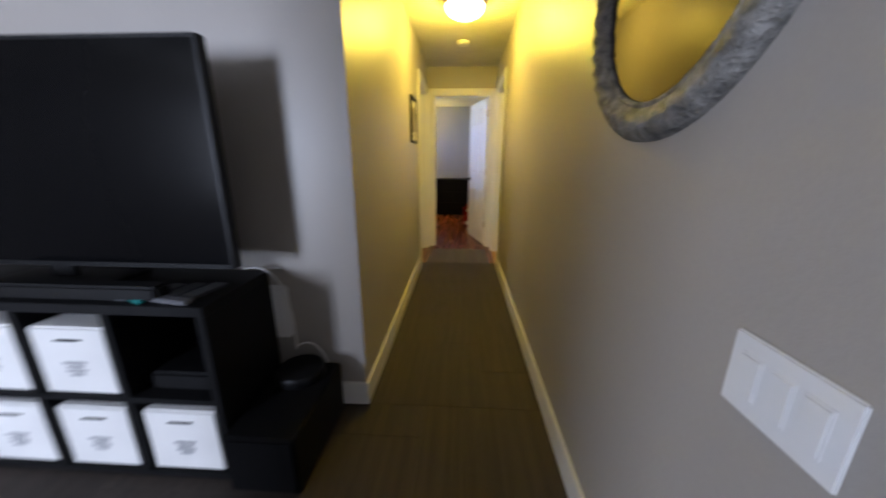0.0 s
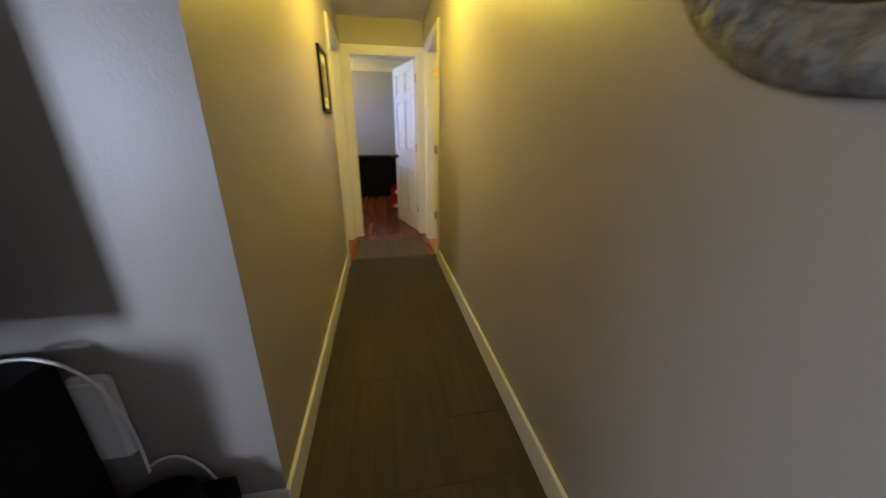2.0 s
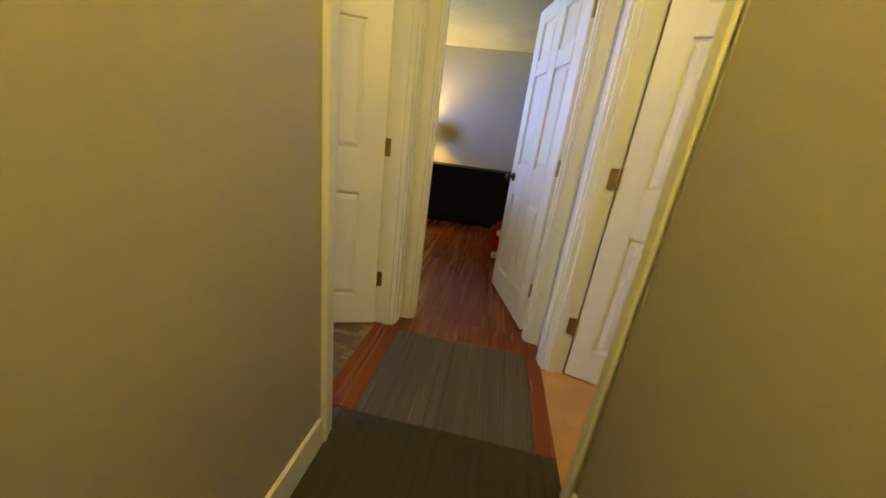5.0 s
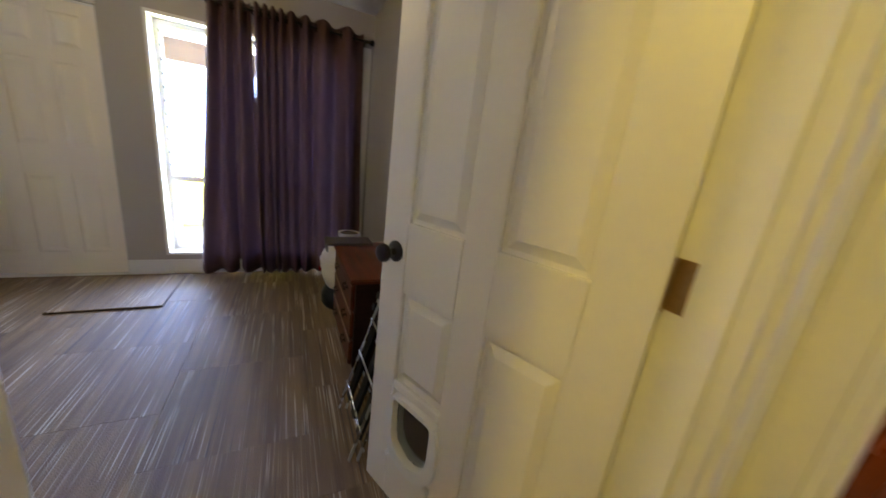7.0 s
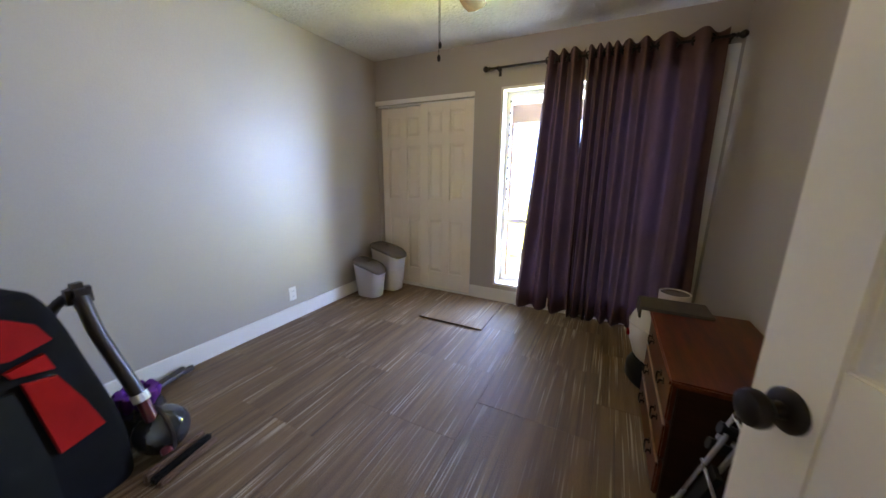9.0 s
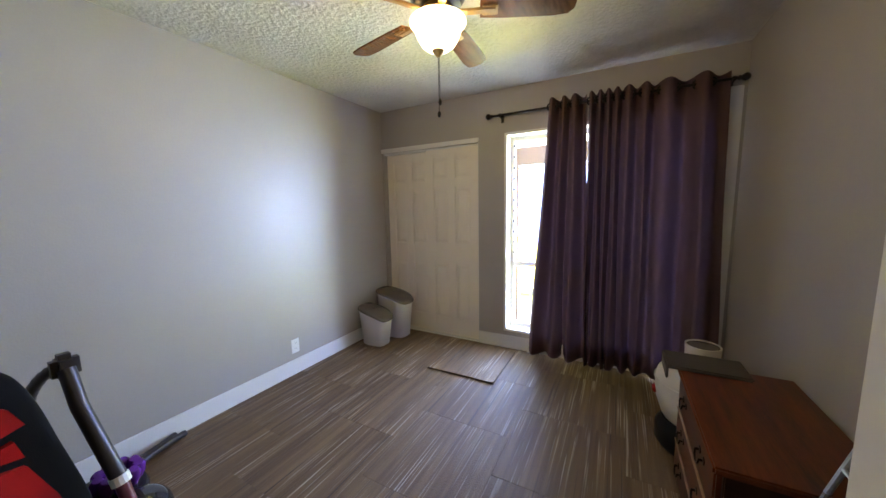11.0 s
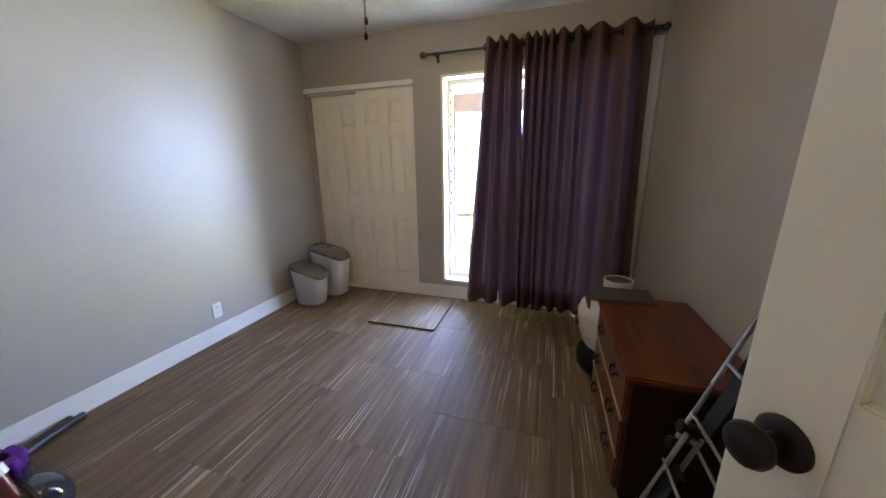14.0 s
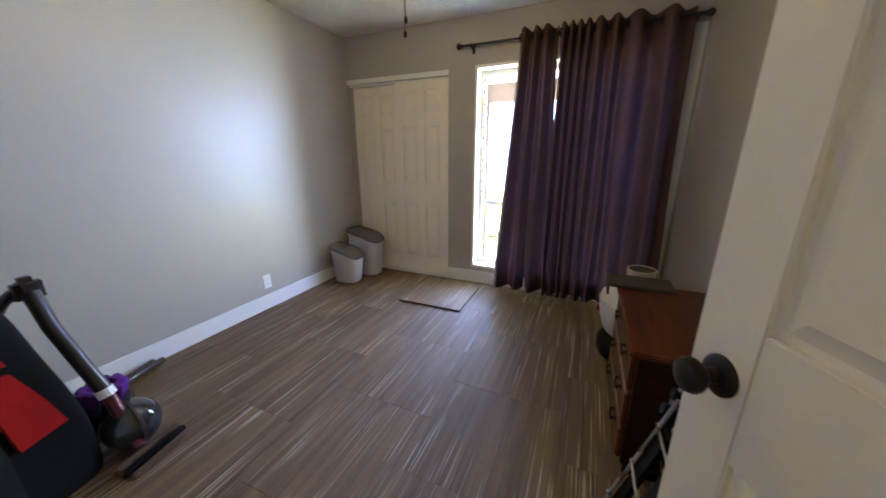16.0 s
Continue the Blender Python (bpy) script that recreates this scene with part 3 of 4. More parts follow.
for y in (3.285, 4.845):
    bm = bmesh.new()
    box(bm, RW, RW + 0.006, y - 0.012, y + 0.012, RZ - 0.05, RZ + 0.02)
    tube(bm, (RW, y, RZ - 0.02), (RX, y, RZ - 0.013), 0.006, seg=10)
    tube(bm, (RX, y - 0.008, RZ), (RX, y + 0.008, RZ), 0.0145, seg=14)
    part("bracket", bm, BRONZE, rod)


def curtain(top0, top1, bot0, bot1, widths, z0, label, seed):
    """A grommet curtain panel whose folds start at the rod and loosen downwards."""
    rnd = random.Random(seed)
    c = thing("curtain", Matrix(), label, "curtain", "curtains on the rod")
    folds = len(widths)
    total = sum(widths)
    starts = [sum(widths[:i]) / total for i in range(folds + 1)]
    nu, nv = folds * 14, 44
    ph = [rnd.uniform(-0.5, 0.5) for _ in range(folds + 2)]
    am = [rnd.uniform(0.7, 1.2) for _ in range(folds + 2)]
    bm = bmesh.new()
    grid = []
    for j in range(nv + 1):
        v = j / nv
        z = z0 + (RZ + 0.045 - z0) * v
        row = []
        for i in range(nu + 1):
            k = i / 14
            ki = int(min(k, folds - 1e-6))
            fr = k - ki
            u = starts[ki] + (starts[ki + 1] - starts[ki]) * fr
            deep = 0.62 + 0.38 * widths[ki]
            a = am[ki] * (1 - fr) + am[ki + 1] * fr
            p = (ph[ki] * (1 - fr) + ph[ki + 1] * fr) * (1 - v)
            y = (bot0 + (bot1 - bot0) * u) * (1 - v) + (top0 + (top1 - top0) * u) * v
            amp = (0.042 * v + 0.068 * (1 - v) * a) * deep
            s = math.sin(2 * math.pi * k + p * 1.6)
            x = RX + amp * (s + 0.18 * math.sin(4 * math.pi * k + 3 * ph[ki]) * (1 - v))
            y += 0.010 * math.sin(6.1 * v + 3 * k + seed) * (1 - v)
            zz = z + 0.012 * math.cos(2 * math.pi * k) * (1 - v) ** 6 + 0.018 * (0.5 + 0.5 * s) * v ** 30
            row.append(bm.verts.new((x, y, zz)))
        grid.append(row)
    for j in range(nv):
        for i in range(nu):
            bm.faces.new((grid[j][i], grid[j][i + 1], grid[j + 1][i + 1], grid[j + 1][i]))
    ob = part("cloth", bm, CURTAIN, c, smooth=True)
    sol = ob.modifiers.new("thickness", "SOLIDIFY")
    sol.thickness = 0.002
    for g in range(folds * 2):
        u = (starts[g // 2] if g % 2 == 0 else (starts[g // 2] + starts[g // 2 + 1]) / 2)
        y = top0 + (top1 - top0) * u
        bm = bmesh.new()
        lathe(bm, [(0.020, -0.004), (0.030, -0.003), (0.030, 0.003), (0.020, 0.004), (0.020, -0.004)], 20,
              Matrix.Translation((RX, y, RZ)) @ Matrix.Rotation(math.pi / 2, 4, "X") @ Matrix.Rotation(radians(35 if g % 2 else -35), 4, "Y"))
        part("grommet", bm, BRONZE, c, "dark metal grommet")
    return c


curtain(3.70, 3.975, 3.555, 4.045, [1.1, 0.8, 1.2], 0.035, "dark plum-brown grommet curtain bunched at the window's open side", 3)
curtain(3.995, 4.83, 4.005, 4.885, [0.5, 0.45, 0.45, 0.5, 0.85, 0.9, 1.6, 1.5], 0.02, "dark plum-brown grommet curtain spread over the window", 8)

# ---------- ceiling fan ----------
fan = thing("ceiling_fan", pose(-2.093, 3.475, 0.055), "brown five-blade ceiling fan with a lit frosted glass bowl", "ceiling fan")
bm = bmesh.new()
lathe(bm, [(0, H), (0.085, H), (0.085, H - 0.02), (0.06, H - 0.045), (0.105, H - 0.06), (0.125, H - 0.085), (0.125, H - 0.150), (0.105, H - 0.180), (0.07, H - 0.19), (0, H - 0.19)], 36)
part("motor_housing", bm, BRONZE, fan, "dark bronze motor housing", True)
bm = bmesh.new()
lathe(bm, [(0.065, 2.190), (0.070, 2.165), (0.090, 2.150), (0.090, 2.135), (0.04, 2.13)], 36)
part("light_fitter", bm, BRASS, fan, "brass light fitter ring", True)
bm = bmesh.new()
lathe(bm, [(0.108, 2.130), (0.126, 2.124), (0.128, 2.114), (0.112, 2.100), (0.104, 2.080), (0.092, 2.050), (0.074, 2.022), (0.048, 2.004), (0.018, 1.998), (0, 1.998)], 40)
bowl = part("glass_bowl", bm, BOWL, fan, "lit frosted glass bowl", True)
bowl.visible_shadow = False
bm = bmesh.new()
lathe(bm, [(0, 2.004), (0.028, 2.004), (0.030, 1.997), (0.018, 1.986), (0.010, 1.974), (0, 1.972)], 20)
part("bowl_finial", bm, BRASS, fan, "bronze bowl finial", True)
for k, (dx, zend) in enumerate(((0.008, 1.785), (-0.004, 1.735))):
    ch = bmesh.new()
    tube(ch, (dx, dx, 1.975), (dx, dx, zend), 0.0016, seg=6)
    lathe(ch, [(0, zend + 0.006), (0.006, zend), (0.0085, zend - 0.010), (0.006, zend - 0.024), (0, zend - 0.026)], 12, Matrix.Translation((dx, dx, 0)))
    part("pull_chain", ch, BRONZE, fan, "pull chain with dark fob")
for k in range(5):
    a = radians(185 + 72 * k)
    rot = Matrix.Rotation(a, 4, "Z")
    bm = bmesh.new()
    tilt = Matrix.Translation((0, 0, 2.165)) @ Matrix.Rotation(radians(-12), 4, "X")
    out = [(0.19, -0.048), (0.30, -0.058), (0.52, -0.066), (0.585, -0.058), (0.605, -0.030), (0.607, 0.030), (0.585, 0.058), (0.52, 0.066), (0.30, 0.058), (0.19, 0.048)]
    t0 = [bm.verts.new((x, y, 0.004)) for x, y in out]
    t1 = [bm.verts.new((x, y, -0.004)) for x, y in out]
    bm.faces.new(t0)
    bm.faces.new(t1[::-1])
    for i in range(len(out)):
        bm.faces.new((t0[i], t0[(i + 1) % len(out)], t1[(i + 1) % len(out)], t1[i]))
    bmesh.ops.transform(bm, matrix=rot @ tilt, verts=bm.verts)
    bl = part("blade", bm, BLADE, fan, "walnut-brown fan blade")
    bm = bmesh.new()
    box(bm, 0.07, 0.26, -0.016, 0.016, -0.016, -0.005, 0.003)
    box(bm, 0.20, 0.27, -0.030, 0.030, -0.012, -0.005, 0.003)
    bmesh.ops.transform(bm, matrix=rot @ tilt, verts=bm.verts)
    part("blade_arm", bm, BRASS, fan)

# ---------- bins ----------


def bin_(m, wx, wy, h, label):
    """A slim waste bin: tapered body, rounded front and a swing lid that slopes to the front."""
    b = thing("waste_bin", m, label, "waste bin", "bins by the closet")
    n = 36

    def ring(bm, k, z, slope=0.0):
        out = []
        for i in range(n):
            a = 2 * math.pi * i / n
            x = wx / 2 * k * math.copysign(abs(math.cos(a)) ** 0.62, math.cos(a))
            y = wy / 2 * k * math.copysign(abs(math.sin(a)) ** 0.62, math.sin(a))
            out.append(bm.verts.new((x, y, z - slope * (x / (wx / 2)) * 1.0 - slope * 0.9 * max(0, x / (wx / 2)) ** 2)))
        return out

    def skin(bm, rings, cap0=True, cap1=True):
        for p, q in zip(rings, rings[1:]):
            for i in range(n):
                bm.faces.new((p[i], p[(i + 1) % n], q[(i + 1) % n], q[i]))
        if cap0:
            bm.faces.new(rings[0][::-1])
        if cap1:
            bm.faces.new(rings[-1])

    s = 0.036
    bm = bmesh.new()
    skin(bm, [ring(bm, 0.74, 0.0), ring(bm, 0.77, 0.006), ring(bm, 0.96, h - 0.05, s), ring(bm, 0.99, h - 0.045, s), ring(bm, 0.99, h - 0.03, s)])
    part("body", bm, BINWHITE, b, "white plastic bin body", True)
    bm = bmesh.new()
    skin(bm, [ring(bm, 1.0, h - 0.034, s), ring(bm, 1.03, h - 0.028, s), ring(bm, 1.02, h - 0.012, s), ring(bm, 0.94, h, s), ring(bm, 0.6, h + 0.010, s * 0.8), ring(bm, 0.2, h + 0.013, s * 0.5)])
    part("lid", bm, LIDGREY, b, "glossy taupe plastic lid", True)
    bm = bmesh.new()
    box(bm, -0.02, 0.02, -0.035, 0.035, h + 0.004, h + 0.016, 0.004)
    part("lid_catch", bm, LIDGREY, b)
    return b


bin_(pose(-3.15, 2.12, 0, 0, 0, 92), 0.33, 0.235, 0.350, "small white plastic waste bin with taupe lid against the wall")
bin_(pose(-3.43, 2.155, 0, 0, 0, 88), 0.39, 0.265, 0.462, "taller white plastic waste bin with taupe lid beside the closet")

# ---------- outlet ----------


def outlet(m, label):
    o = thing("wall_outlet", m, label, "wall outlet")
    boxpart("cover_plate", (-0.036, 0.036, 0, 0.006, -0.058, 0.058), WHITEPLASTIC, o, bevel=0.003)
    for z in (-0.024, 0.024):
        boxpart("receptacle", (-0.016, 0.016, 0.006, 0.009, z - 0.014, z + 0.014), WHITEPLASTIC, o, bevel=0.0015)
        for x in (-0.006, 0.006):
            boxpart("slot", (x - 0.0012, x + 0.0012, 0.009, 0.0095, z - 0.004, z + 0.006), BLACKPLASTIC, o)
    return o


bx_ = thing("junction_box", pose(RW + 0.0145, 3.57, 0.0), "small white plastic box on the baseboard by the curtain", "junction box")
boxpart("case", (0, 0.018, -0.04, 0.04, 0.0, 0.095), WHITEPLASTIC, bx_, bevel=0.004)
outlet(pose(-2.37, RS, 0.235), "white duplex wall outlet above the baseboard")

# ---------- dresser and what stands by it ----------
dr = thing("nightstand", Matrix(), "red-brown wooden chest of drawers against the wall", "chest of drawers")
DX0, DX1, DY0, DY1, DZ = -2.525, -1.852, 4.523, 4.915, 0.58
# carcass sides in a far darker brown than the top and drawer fronts
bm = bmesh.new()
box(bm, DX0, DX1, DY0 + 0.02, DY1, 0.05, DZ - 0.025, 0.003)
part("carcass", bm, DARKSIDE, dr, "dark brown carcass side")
boxpart("top", (DX0 - 0.03, DX1 + 0.035, DY0 - 0.015, DY1 + 0.010, DZ - 0.025, DZ), DRESSER, dr, bevel=0.006)
boxpart("plinth", (DX0 + 0.01, DX1 - 0.01, DY0 + 0.035, DY1 - 0.01, 0, 0.05), DARKWOOD, dr)
for i in range(3):
    z0 = 0.062 + i * 0.164
    f = boxpart("drawer_front", (DX0 + 0.012, DX1 - 0.012, DY0, DY0 + 0.02, z0, z0 + 0.150), DRESSER, dr, bevel=0.006)
    # thin pale strip along the drawer front's upper edge
    boxpart("pale_lip", (DX0 + 0.014, DX1 - 0.010, DY0 - 0.004, DY0 + 0.004, z0 + 0.143, z0 + 0.149), PALEEDGE, f, "pale upper edge", bevel=0.001)
    for x in (-2.36, -2.02):
        pull = bmesh.new()
        for dx in (-0.030, 0.030):
            tube(pull, (x + dx, DY0 + 0.001, z0 + 0.086), (x + dx, DY0 - 0.016, z0 + 0.086), 0.0045, seg=10)
            lathe(pull, [(0, 0), (0.014, 0), (0.013, 0.003), (0, 0.004)], 14, Matrix.Translation((x + dx, DY0, z0 + 0.086)) @ Matrix.Rotation(math.pi / 2, 4, "X"))
        sweep(pull, bez((x - 0.030, DY0 - 0.014, z0 + 0.086), (x - 0.030, DY0 - 0.017, z0 + 0.050), (x + 0.030, DY0 - 0.017, z0 + 0.050), (x + 0.030, DY0 - 0.014, z0 + 0.086), 14), 0.0035, 8)
        part("bail_pull", pull, BRONZE, f, "dark metal bail pull", True)

cl = thing("folded_cloth", Matrix(), "dark taupe folded cloth on the chest's far end", "cloth")
bm = bmesh.new()
box(bm, -2.64, -2.45, 4.458, 4.77, DZ, DZ + 0.017, 0.006)
box(bm, -2.60, -2.43, 4.456, 4.466, DZ - 0.04, DZ + 0.010, 0.004)
part("cloth", bm, TAUPECLOTH, cl)

lb = thing("litter_box", pose(-2.80, 4.655, 0), "white rounded automatic pet litter unit on a black base", "litter box")
bm = bmesh.new()
lathe(bm, [(0, 0.12), (0.12, 0.12), (0.165, 0.18), (0.195, 0.27), (0.203, 0.36), (0.194, 0.415), (0.170, 0.458), (0.135, 0.487), (0.10, 0.500), (0, 0.502)], 40)
part("globe", bm, DRUM, lb, "white rounded plastic drum", True)
bm = bmesh.new()
lathe(bm, [(0.2025, 0.375), (0.2075, 0.375), (0.2075, 0.382), (0.2025, 0.382), (0.2025, 0.375)], 40)
part("seam_band", bm, DRUM, lb)
bm = bmesh.new()
lathe(bm, [(0, 0), (0.17, 0), (0.19, 0.03), (0.19, 0.10), (0.16, 0.16), (0.10, 0.17), (0, 0.17)], 36)
part("base", bm, BLACKPLASTIC, lb, "black plastic base", True)
bm = bmesh.new()
box(bm, -0.03, 0.03, -0.212, -0.190, 0.285, 0.315, 0.006)
part("latch", bm, REDCLOTH, lb, "small dark red latch")
cn = thing("canister", pose(-2.82, 4.66, 0.501), "cream open canister with dark inside", "canister")
bm = bmesh.new()
lathe(bm, [(0, 0), (0.070, 0), (0.076, 0.01), (0.080, 0.085), (0.074, 0.085), (0.072, 0.06), (0, 0.06)], 32)
part("can", bm, DRUM, cn, smooth=True)
bm = bmesh.new()
lathe(bm, [(0, 0.061), (0.071, 0.061), (0.073, 0.080), (0.05, 0.086), (0, 0.088)], 28)
part("filling", bm, LIDGREY, cn, "dark filling", True)

# folded wire rack leaning between the chest and the door
rk = thing("folded_rack", pose(-1.455, 4.455, 0, 0, 0, 0), "folded black and steel wire drying rack leaning on the wall", "drying rack")
lean = Matrix.Rotation(radians(-16.5), 4, "X")


def rack_bar(name, a, b, r, mat, label=""):
    bm = bmesh.new()
    tube(bm, lean @ Vector(a), lean @ Vector(b), r, seg=8)
    part(name, bm, mat, rk, label)


for yy in (-0.018, 0.018):
    for x in (-0.17, 0.17):
        rack_bar("side_rail", (x, yy, 0.565), (x, yy, 1.45), 0.0062, CHROME)
        rack_bar("lower_rail", (x + math.copysign(0.022, -x), yy, 0.018), (x + math.copysign(0.022, -x), yy, 0.60), 0.0062, CHROME)
for i in range(17):
    z = 0.07 + i * 0.083
    rack_bar("rung", (-0.165, -0.02 if i % 2 else 0.02, z), (0.165, -0.02 if i % 2 else 0.02, z + 0.004), 0.0045, CHROME)
for z0, z1 in ((0.10, 0.50), (0.63, 1.02), (1.06, 1.40)):
    for x in (-0.145, -0.03, 0.085):
        boxpart("slat", (x, x + 0.05, -0.008, 0.008, z0, z1), BLACKPLASTIC, rk, "black plastic slat").data.transform(lean)
for z in (0.54, 0.60, 1.04, 1.42):
    for x in (-0.17, 0.17):
        rack_bar("joint", (x, -0.03, z), (x, 0.03, z), 0.018, BLACKPLASTIC, "black plastic joint")

# ---------- bag and vacuum cleaner ----------
bg = thing("sports_bag", pose(-0.765, 2.50, 0, 0, 0, 12) @ Matrix.Diagonal((0.84, 0.95, 1.0, 1)), "tall black bag with red nylon panels standing on the floor", "bag")
bm = bmesh.new()
box(bm, -0.20, 0.20, -0.17, 0.17, 0, 0.87)
bmesh.ops.subdivide_edges(bm, edges=bm.edges, cuts=6, use_grid_fill=True)
for v in bm.verts:
    f = v.co.z / 0.87
    r = noise.noise(v.co * 6) * 0.012
    k = 1 + 0.10 * math.sin(f * 2.6) - 0.22 * max(0, f - 0.85) / 0.15
    side = float(np.interp(f, (0, 0.30, 0.52, 0.70, 0.82, 0.92, 1.0), (0.285, 0.280, 0.245, 0.192, 0.176, 0.160, 0.125)))
    v.co.x = v.co.x * (side / 0.20 if v.co.x < 0 else k) + r
    v.co.y = v.co.y * k + r
ob = part("bag_body", bm, BLACKCLOTH, bg, smooth=True)
ob.modifiers.new("soft", "SUBSURF").levels = 2
ob.modifiers["soft"].render_levels = 2


def patch(name, mat, pts, y, label):
    bm = bmesh.new()
    a = [bm.verts.new((x, y, z)) for x, z in pts]
    b = [bm.verts.new((x, y - 0.02, z)) for x, z in pts]
    bm.faces.new(a)
    bm.faces.new(b[::-1])
    for i in range(len(pts)):
        bm.faces.new((a[i], a[(i + 1) % len(pts)], b[(i + 1) % len(pts)], b[i]))
    return part(name, bm, mat, bg, label)


patch("red_panel", REDCLOTH, ((0.09, 0.815), (0.0, 0.820), (-0.075, 0.775), (-0.108, 0.711), (0.007, 0.687), (0.09, 0.700)), 0.200, "red nylon upper panel")
patch("red_panel", REDCLOTH, ((0.03, 0.655), (-0.075, 0.672), (-0.092, 0.612), (0.02, 0.632)), 0.203, "red nylon side panel")
patch("red_panel", REDCLOTH, ((0.0, 0.600), (-0.092, 0.582), (-0.150, 0.450), (-0.190, 0.330), (-0.040, 0.312)), 0.207, "red nylon lower panel")
patch("pocket", GREYCLOTH, ((0.17, 0.10), (-0.01, 0.12), (-0.01, 0.31), (0.025, 0.585), (0.15, 0.60)), 0.205, "charcoal front pocket")
bm = bmesh.new()
sweep(bm, bez((-0.10, 0.02, 0.76), (-0.10, 0.02, 0.90), (0.10, 0.02, 0.90), (0.10, 0.02, 0.76), 16), 0.012, 8)
part("carry_handle", bm, BLACKCLOTH, bg)

vc = thing("vacuum_cleaner", pose(-1.115, 2.51, 0), "purple and grey canister vacuum cleaner with its wand parked upright", "vacuum cleaner")
bm = bmesh.new()
bmesh.ops.create_uvsphere(bm, u_segments=32, v_segments=20, radius=0.105, matrix=Matrix.Translation((-0.03, 0.05, 0.115)))
part("ball", bm, CLEARBIN, vc, "smoky see-through ball", True)
bm = bmesh.new()
lathe(bm, [(0.106, -0.008), (0.112, -0.006), (0.112, 0.006), (0.106, 0.008), (0.106, -0.008)], 32, Matrix.Translation((-0.03, 0.05, 0.115)) @ Matrix.Rotation(math.pi / 2, 4, "Y"))
part("ball_ring", bm, GREYTUBE, vc)
bm = bmesh.new()
lathe(bm, [(0, 0), (0.085, 0), (0.09, 0.02), (0.09, 0.16), (0.08, 0.18), (0, 0.18)], 28, Matrix.Translation((-0.01, -0.12, 0.05)) @ Matrix.Rotation(radians(-22), 4, "X"))
part("dust_bin", bm, CLEARBIN, vc, "smoky dust bin", True)
for k in range(9):
    a = 2 * math.pi * k / 9
    bm = bmesh.new()
    q = Matrix.Translation((-0.01 + 0.062 * math.cos(a), -0.09 + 0.062 * math.sin(a), 0.215)) @ Matrix.Rotation(radians(-22), 4, "X")
    lathe(bm, [(0, 0.085), (0.016, 0.083), (0.024, 0.07), (0.026, 0.04), (0.018, 0), (0, 0)], 14, q)
    part("cyclone", bm, PURPLE, vc, "purple cyclone cone", True)
bm = bmesh.new()
sweep(bm, [(0.06, -0.17, 0.74), (0.055, -0.11, 0.60), (0.03, -0.03, 0.43), (0.01, 0.03, 0.30)], 0.027, 14)
part("wand", bm, GREYTUBE, vc, "grey-brown telescopic wand", True)
bm = bmesh.new()
sweep(bm, [(0.012, 0.025, 0.318), (0.008, 0.036, 0.285)], 0.031, 14)
part("wand_collar", bm, WHITEPLASTIC, vc, "pale collar on the wand")
bm = bmesh.new()
sweep(bm, [(0.008, 0.036, 0.285), (0.0, 0.09, 0.16), (-0.005, 0.14, 0.05)], 0.023, 14)
part("lower_wand", bm, MAROON, vc, "dark maroon lower tube", True)
bm = bmesh.new()
box(bm, 0.02, 0.10, -0.225, -0.150, 0.69, 0.80, 0.022)
box(bm, 0.04, 0.08, -0.25, -0.20, 0.735, 0.785, 0.012)
part("handle", bm, GREYTUBE, vc, "grey wand handle with trigger", True)
bm = bmesh.new()
box(bm, 0.045, 0.065, -0.150, -0.138, 0.655, 0.675, 0.004)
part("release_button", bm, WHITEPLASTIC, vc)
head = thing("floor_tool", pose(-1.15, 2.70, 0, 0, 0, 12), "brown vacuum floor tool on the carpet", "floor tool")
for k in range(3):
    bm = bmesh.new()
    box(bm, -0.13, 0.13, -0.055 + k * 0.038, -0.025 + k * 0.038, 0.0, 0.045 - 0.008 * k, 0.010)
    part("brush_bar", bm, BROWNHEAD if k != 1 else BLACKPLASTIC, head)
hose = thing("vacuum_hose", pose(0.04, -0.03, 0), "grey ribbed vacuum hose trailing along the baseboard", "hose")
bm = bmesh.new()
pts = bez((-1.10, 2.37, 0.76), (-0.98, 2.22, 0.72), (-0.98, 2.12, 0.40), (-1.02, 2.06, 0.12), 40) + bez((-1.02, 2.06, 0.11), (-1.04, 2.04, 0.02), (-1.25, 2.12, 0.03), (-1.54, 1.99, 0.028), 40)[1:]
sweep(bm, pts, 0.019, 10, 0.14)
part("ribbed_tube", bm, GREYTUBE, hose, smooth=True)
bm = bmesh.new()
sweep(bm, bez((-1.16, 2.46, 0.10), (-1.10, 2.20, 0.02), (-1.30, 2.05, 0.03), (-1.58, 2.02, 0.028), 50), 0.017, 10, 0.14)
part("ribbed_tube", bm, GREYTUBE, hose, smooth=True)

# ---------- hall ----------
hl = thing("ceiling_light", pose(0.016, 3.11, 0), "lit white glass dome ceiling light with a bronze rim", "ceiling light")
bm = bmesh.new()
lathe(bm, [(0, H), (0.150, H), (0.155, H - 0.012), (0.158, H - 0.045), (0.150, H - 0.052), (0.135, H - 0.050)], 40)
part("rim", bm, BRASS, hl, "bronze metal rim", True)
bm = bmesh.new()
lathe(bm, [(0.147, H - 0.048), (0.140, H - 0.075), (0.115, H - 0.105), (0.075, H - 0.125), (0.03, H - 0.133), (0, H - 0.134)], 40)
dome = part("glass_dome", bm, DOME, hl, "lit white glass dome", True)
dome.visible_shadow = False
sd = thing("smoke_detector", pose(0.006, 4.02, 0), "small white round smoke detector on the ceiling", "smoke detector")
bm = bmesh.new()
lathe(bm, [(0, H), (0.062, H), (0.064, H - 0.02), (0.050, H - 0.036), (0, H - 0.038)], 28)
part("case", bm, WHITEPLASTIC, sd, smooth=True)

